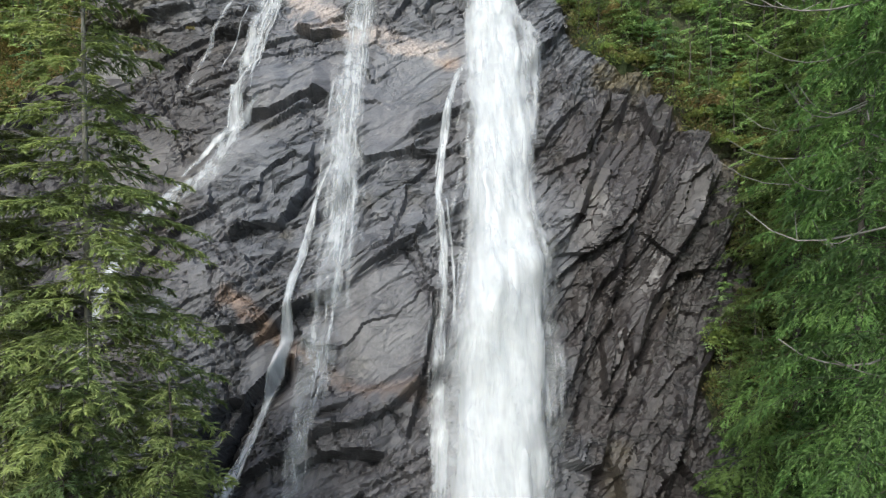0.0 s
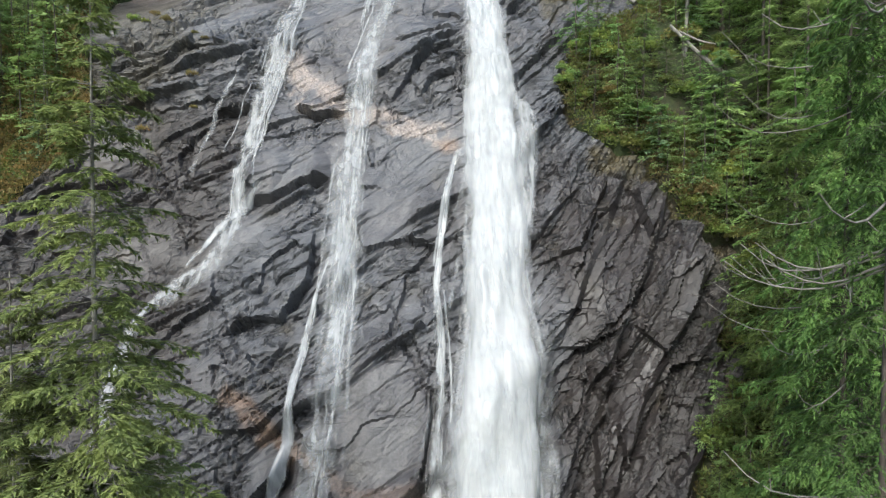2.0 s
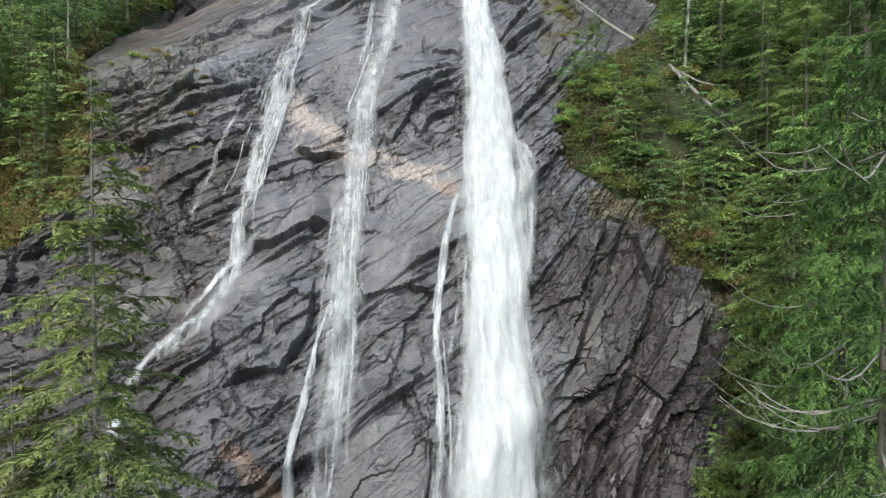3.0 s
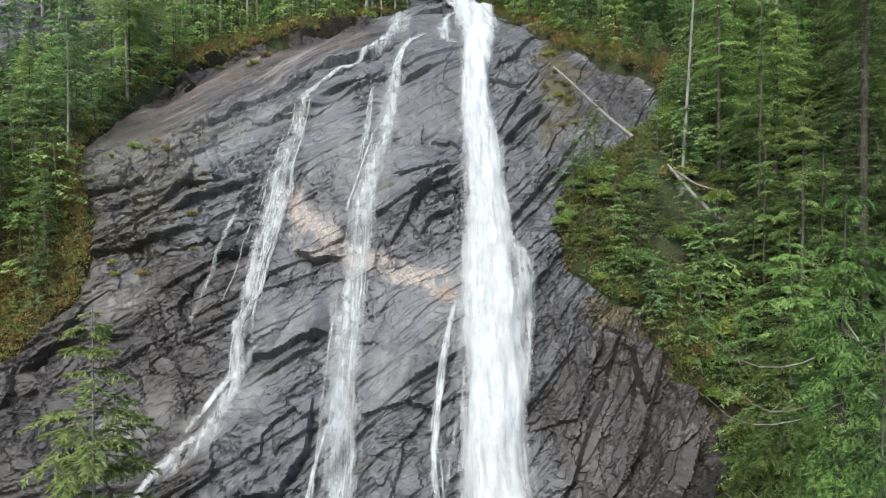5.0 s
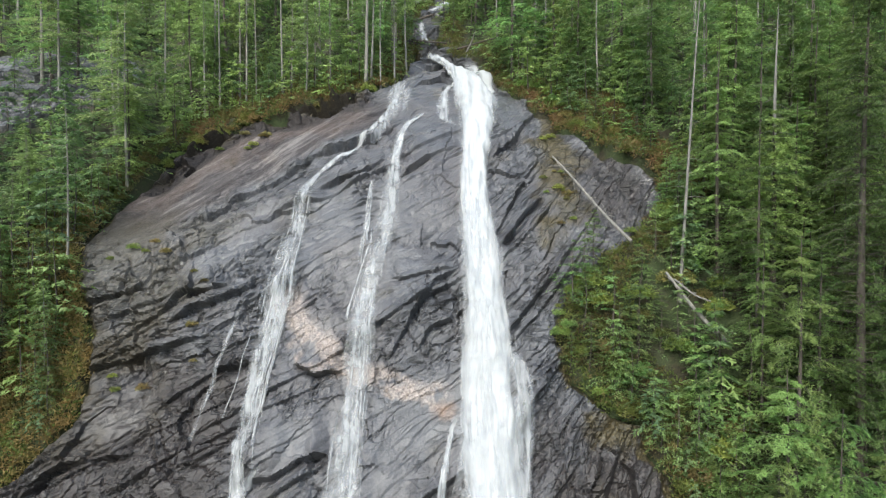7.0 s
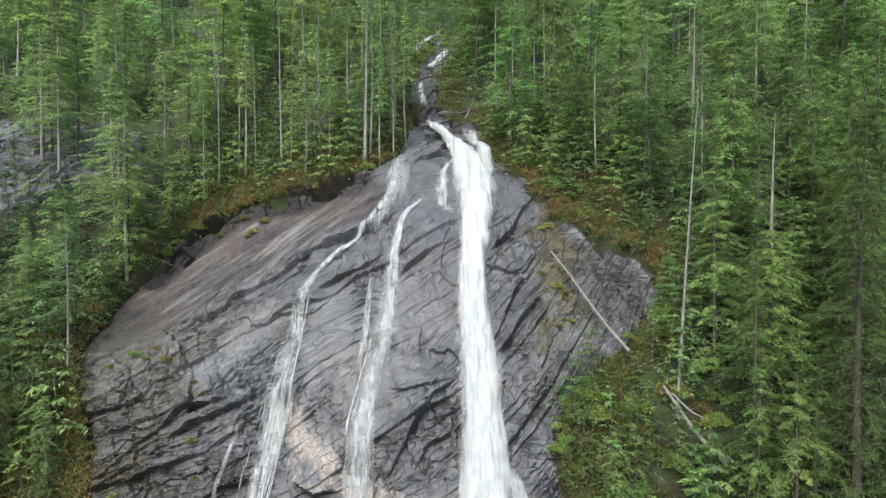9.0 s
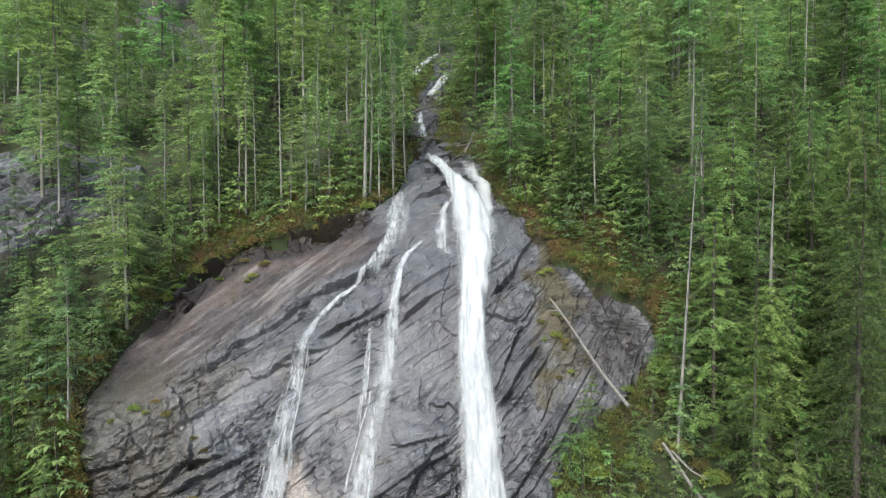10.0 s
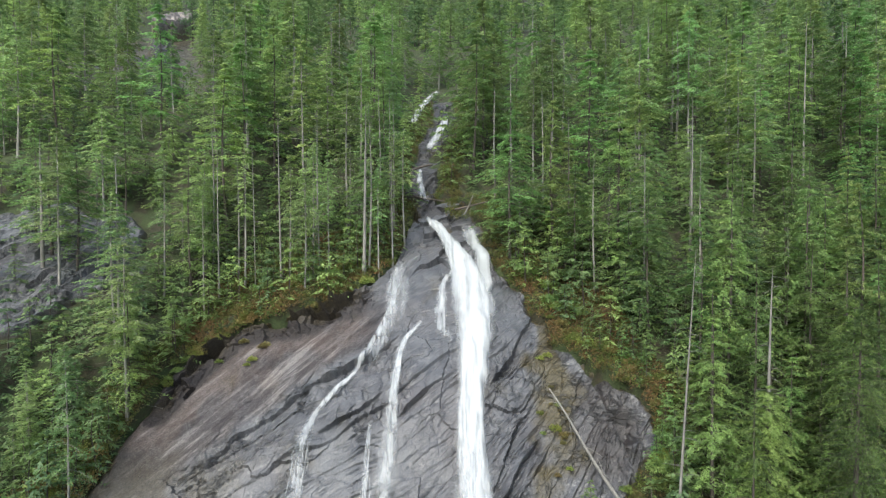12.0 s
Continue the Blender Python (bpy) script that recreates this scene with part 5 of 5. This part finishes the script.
heath("heath", DRYLEAF, 2300, 61, "brown and yellow heath along the edges of the rock")
heath("ferns", SHRUB, 2300, 62, "green ferns and low leaves along the edges of the rock")
heath("heath", RUSTLEAF, 800, 63, "rust-brown bracken on the slope beside the rock", (-44, -27, 4, 30))
heath("heath", RUSTLEAF, 350, 64, "rust-brown heath hanging over the rim", (-30, -5, 38, 52))
heath("heath", RUSTLEAF, 420, 65, "rust-brown heath above the dark rock shoulder", (8, 27, 30, 50))
# along the left rim
RIM = LEDGES[6][4]
for k in range(150):
    a = rng.uniform(0, len(RIM) - 1)
    x = float(np.interp(a, range(len(RIM)), [p[0] for p in RIM]))
    z = float(np.interp(a, range(len(RIM)), [p[1] for p in RIM])) + rng.uniform(0.2, 1.0) ** 2 * 5.5 + 0.1
    if k % 3:
        bush(x, z, rng.uniform(0.55, 1.4), int(rng.choice(5, p=[0.25, 0.2, 0.2, 0.2, 0.15])))
    elif z > float(np.interp(a, range(len(RIM)), [p[1] for p in RIM])) + 1.6:
        young(x, z, rng.uniform(0.25, 0.7))
# the wooded shoulder to the right of the main fall, round a broken log
LOG = [(17.5, 26.5), (18.9, 24.6), (24.2, 17.4)]
for k in range(300):
    x, z = rng.uniform(10.5, 25), rng.uniform(-14, 33)
    m = float(rock_mask(np.array([x]), np.array([z]))[0])
    if m > 0.1 or abs(float(to_line(np.array([x]), np.array([z + 1.0]), LOG)[0][0])) < 1.1:
        continue
    if k % 5 < 2:
        bush(x, z, rng.uniform(0.8, 1.8), int(rng.choice(5, p=[0.35, 0.1, 0.35, 0.05, 0.15])))
    else:
        young(x, z, rng.uniform(0.35, 0.95))
for k in range(100):
    x, z = rng.uniform(22, 44), rng.uniform(2, 42)
    if float(rock_mask(np.array([x]), np.array([z]))[0]) < 0.02 and abs(float(to_line(np.array([x]), np.array([z + 1.0]), LOG)[0][0])) > 1.6:
        young(x, z, rng.uniform(0.5, 1.25))
# right bank of the lip and below the big right-hand trees
for k in range(110):
    z = rng.uniform(31, 56)
    x = float(np.interp(z, *RIGHT_EDGE)) + rng.uniform(0.6, 5)
    bush(x, z, rng.uniform(0.5, 1.2), int(rng.choice(5, p=[0.25, 0.25, 0.3, 0.1, 0.1]))) if k % 2 else young(x, z, rng.uniform(0.25, 0.7))
# along the right edge of the bare rock
for k in range(45):
    z = rng.uniform(-14, 50)
    x = float(np.interp(z, *RIGHT_EDGE)) + rng.uniform(-0.5, 1.5)
    bush(x, z, rng.uniform(0.35, 0.95), int(rng.choice(5, p=[0.25, 0.25, 0.25, 0.1, 0.15])))
# left flank
for k in range(60):
    z = rng.uniform(6, 35)
    x = float(np.interp(z, *LEFT_EDGE)) - rng.uniform(0.3, 7)
    bush(x, z, rng.uniform(0.5, 1.2), int(rng.choice(5, p=[0.2, 0.3, 0.2, 0.2, 0.1]))) if k % 2 else young(x, z, rng.uniform(0.4, 1.1))
# tufts in the rock itself
for k in range(34):
    if k < 16:
        x, z = rng.normal(12.3, 1.2), rng.normal(31, 3)
    elif k < 28:
        x, z = rng.uniform(-30, -20), rng.uniform(14, 27)
    else:
        x, z = rng.uniform(-27, -20), rng.uniform(36, 38.5)
    bush(x, z, rng.uniform(0.3, 0.7), int(rng.choice([0, 1, 3, 4])))


# ---------------------------------------------------------------- dead wood
def fallen_log(label, a, b, r0, r1, twigs, seed, wood=DEAD):
    r = np.random.default_rng(seed)
    a, b = np.array(a, float), np.array(b, float)
    s = np.linspace(0, 1, 9)[:, None]
    line = a + (b - a) * s + 0.12 * np.sin(s * 5 + seed)
    log = tagged(new("fallen_log", None), label, "log")
    part("stem", mesh_of("stem", *tube(line, np.linspace(r0, r1, 9), 8), wood, True), log)
    ln = np.linalg.norm(b - a)
    for k in range(twigs):
        f = r.uniform(0.05, 0.95)
        p = a + (b - a) * f
        d = r.normal(0, 1, 3) + (0, -0.8, 0.2)
        d /= np.linalg.norm(d)
        q = np.linspace(0, 1, 4)[:, None] * ln * r.uniform(0.06, 0.16)
        part("twig", mesh_of("twig", *tube(p + d * q + np.array([0, 0, -0.15]) * q * q, 0.035 * np.linspace(1, 0.3, 4), 4), wood, True), log)


def rock_at(x, z, out):
    return tuple(on_rock(np.array([float(x)]), np.array([float(z)]), out)[0])


fallen_log("long pale dead trunk lying slanted against the rock", rock_at(11.7, 35.0, 1.2), (17.3, 52.2, 26.8), 0.09, 0.17, 16, 1)
fallen_log("grey broken log lying under young firs", (19.6, 50.3, 24.0), (23.6, 47.0, 18.4), 0.13, 0.2, 24, 2)
fallen_log("pale dead branches tangled round a broken log", (20.2, 50.0, 23.4), (22.6, 48.2, 21.8), 0.1, 0.06, 14, 8)
fallen_log("dark wet log jammed across the stream above the lip", (-4.6, 93.4, 58.0), (0.8, 91.0, 56.6), 0.15, 0.1, 5, 3, BARK)
fallen_log("dark log lying at the lip of the fall", (2.6, 90.2, 55.6), (8.2, 88.4, 56.6), 0.16, 0.09, 7, 4, BARK)
fallen_log("grey broken limb leaning at the lip", (3.9, 88.6, 54.6), (5.3, 88.0, 57.6), 0.14, 0.07, 4, 6)
fallen_log("dark log in the stream bed", (-4.5, 97.5, 62.3), (-1.0, 96.5, 63.1), 0.2, 0.14, 2, 5, BARK)


def snag(x, y, h, r, lean, label, seed, twigs=26):
    """A dead standing trunk with bare twigs."""
    rr = np.random.default_rng(seed)
    t = tagged(new("dead_tree", None), label, "tree")
    z = ground_z(x, y)
    t.matrix_world = pose(x, y, z - 0.3)
    part("trunk", mesh_of("snag_trunk", *trunk_of(rr, h, r, lean, 0.15), DEAD, True), t)
    f = rr.uniform(0.3, 0.97, twigs)
    br = (h * f, rr.uniform(0, 6.28, twigs), rr.uniform(0.6, 2.6, twigs) * (1.1 - 0.6 * f), rr.normal(0.1, 0.2, twigs), rr.uniform(0.1, 0.6, twigs))
    for v, f_ in limbs(br, 0.045, 4):
        v[:, 0] += lean * v[:, 2]
        part("limb", mesh_of("snag_limb", v, f_, DEAD, True), t)


snag(21.0, 50.6, 29.0, 0.15, 0.055, "tall leaning dead trunk with bare grey twigs", 11, 44)
snag(-9.6, 76.0, 23.0, 0.26, 0.015, "tall grey dead tree with many bare drooping limbs", 12, 60)
snag(-40.6, 74.4, 21.0, 0.22, 0.0, "thin dead trunk among green trees", 13)
snag(-54.0, 80.0, 20.0, 0.3, 0.0, "grey dead tree with broken limbs", 14, 50)
snag(31.4, 54.6, 22.0, 0.24, 0.0, "thin dead trunk among dark firs", 15, 40)
for k, (x, yy, h) in enumerate(((67.3, 97.6, 27), (60.6, 97.8, 28), (19.7, 126, 27), (-13.2, 113.5, 27), (-22.1, 123.2, 24), (-91.6, 168.6, 22), (-92.8, 168.9, 19), (37.5, 148, 30), (-50.5, 158, 30), (35.5, 82.5, 22), (46, 130, 24))):
    snag(x, yy, h, rng.uniform(0.17, 0.25), rng.uniform(-0.015, 0.015), "tall pale bare trunk rising out of the wood", 60 + k, 22)
for k in range(16):
    x = float(np.interp(k, [0, 9, 10, 15], [-32, -6.5, 9, 26])) + rng.uniform(-1, 1)
    yy = float(np.interp(x, [-32, -20, -6, 9, 26], [76, 76, 83, 92, 74])) + rng.uniform(0, 6)
    snag(x, yy, rng.uniform(15, 24), rng.uniform(0.09, 0.15), rng.uniform(-0.02, 0.02), "slim pale bare trunk at the edge of the wood", 30 + k, 14)
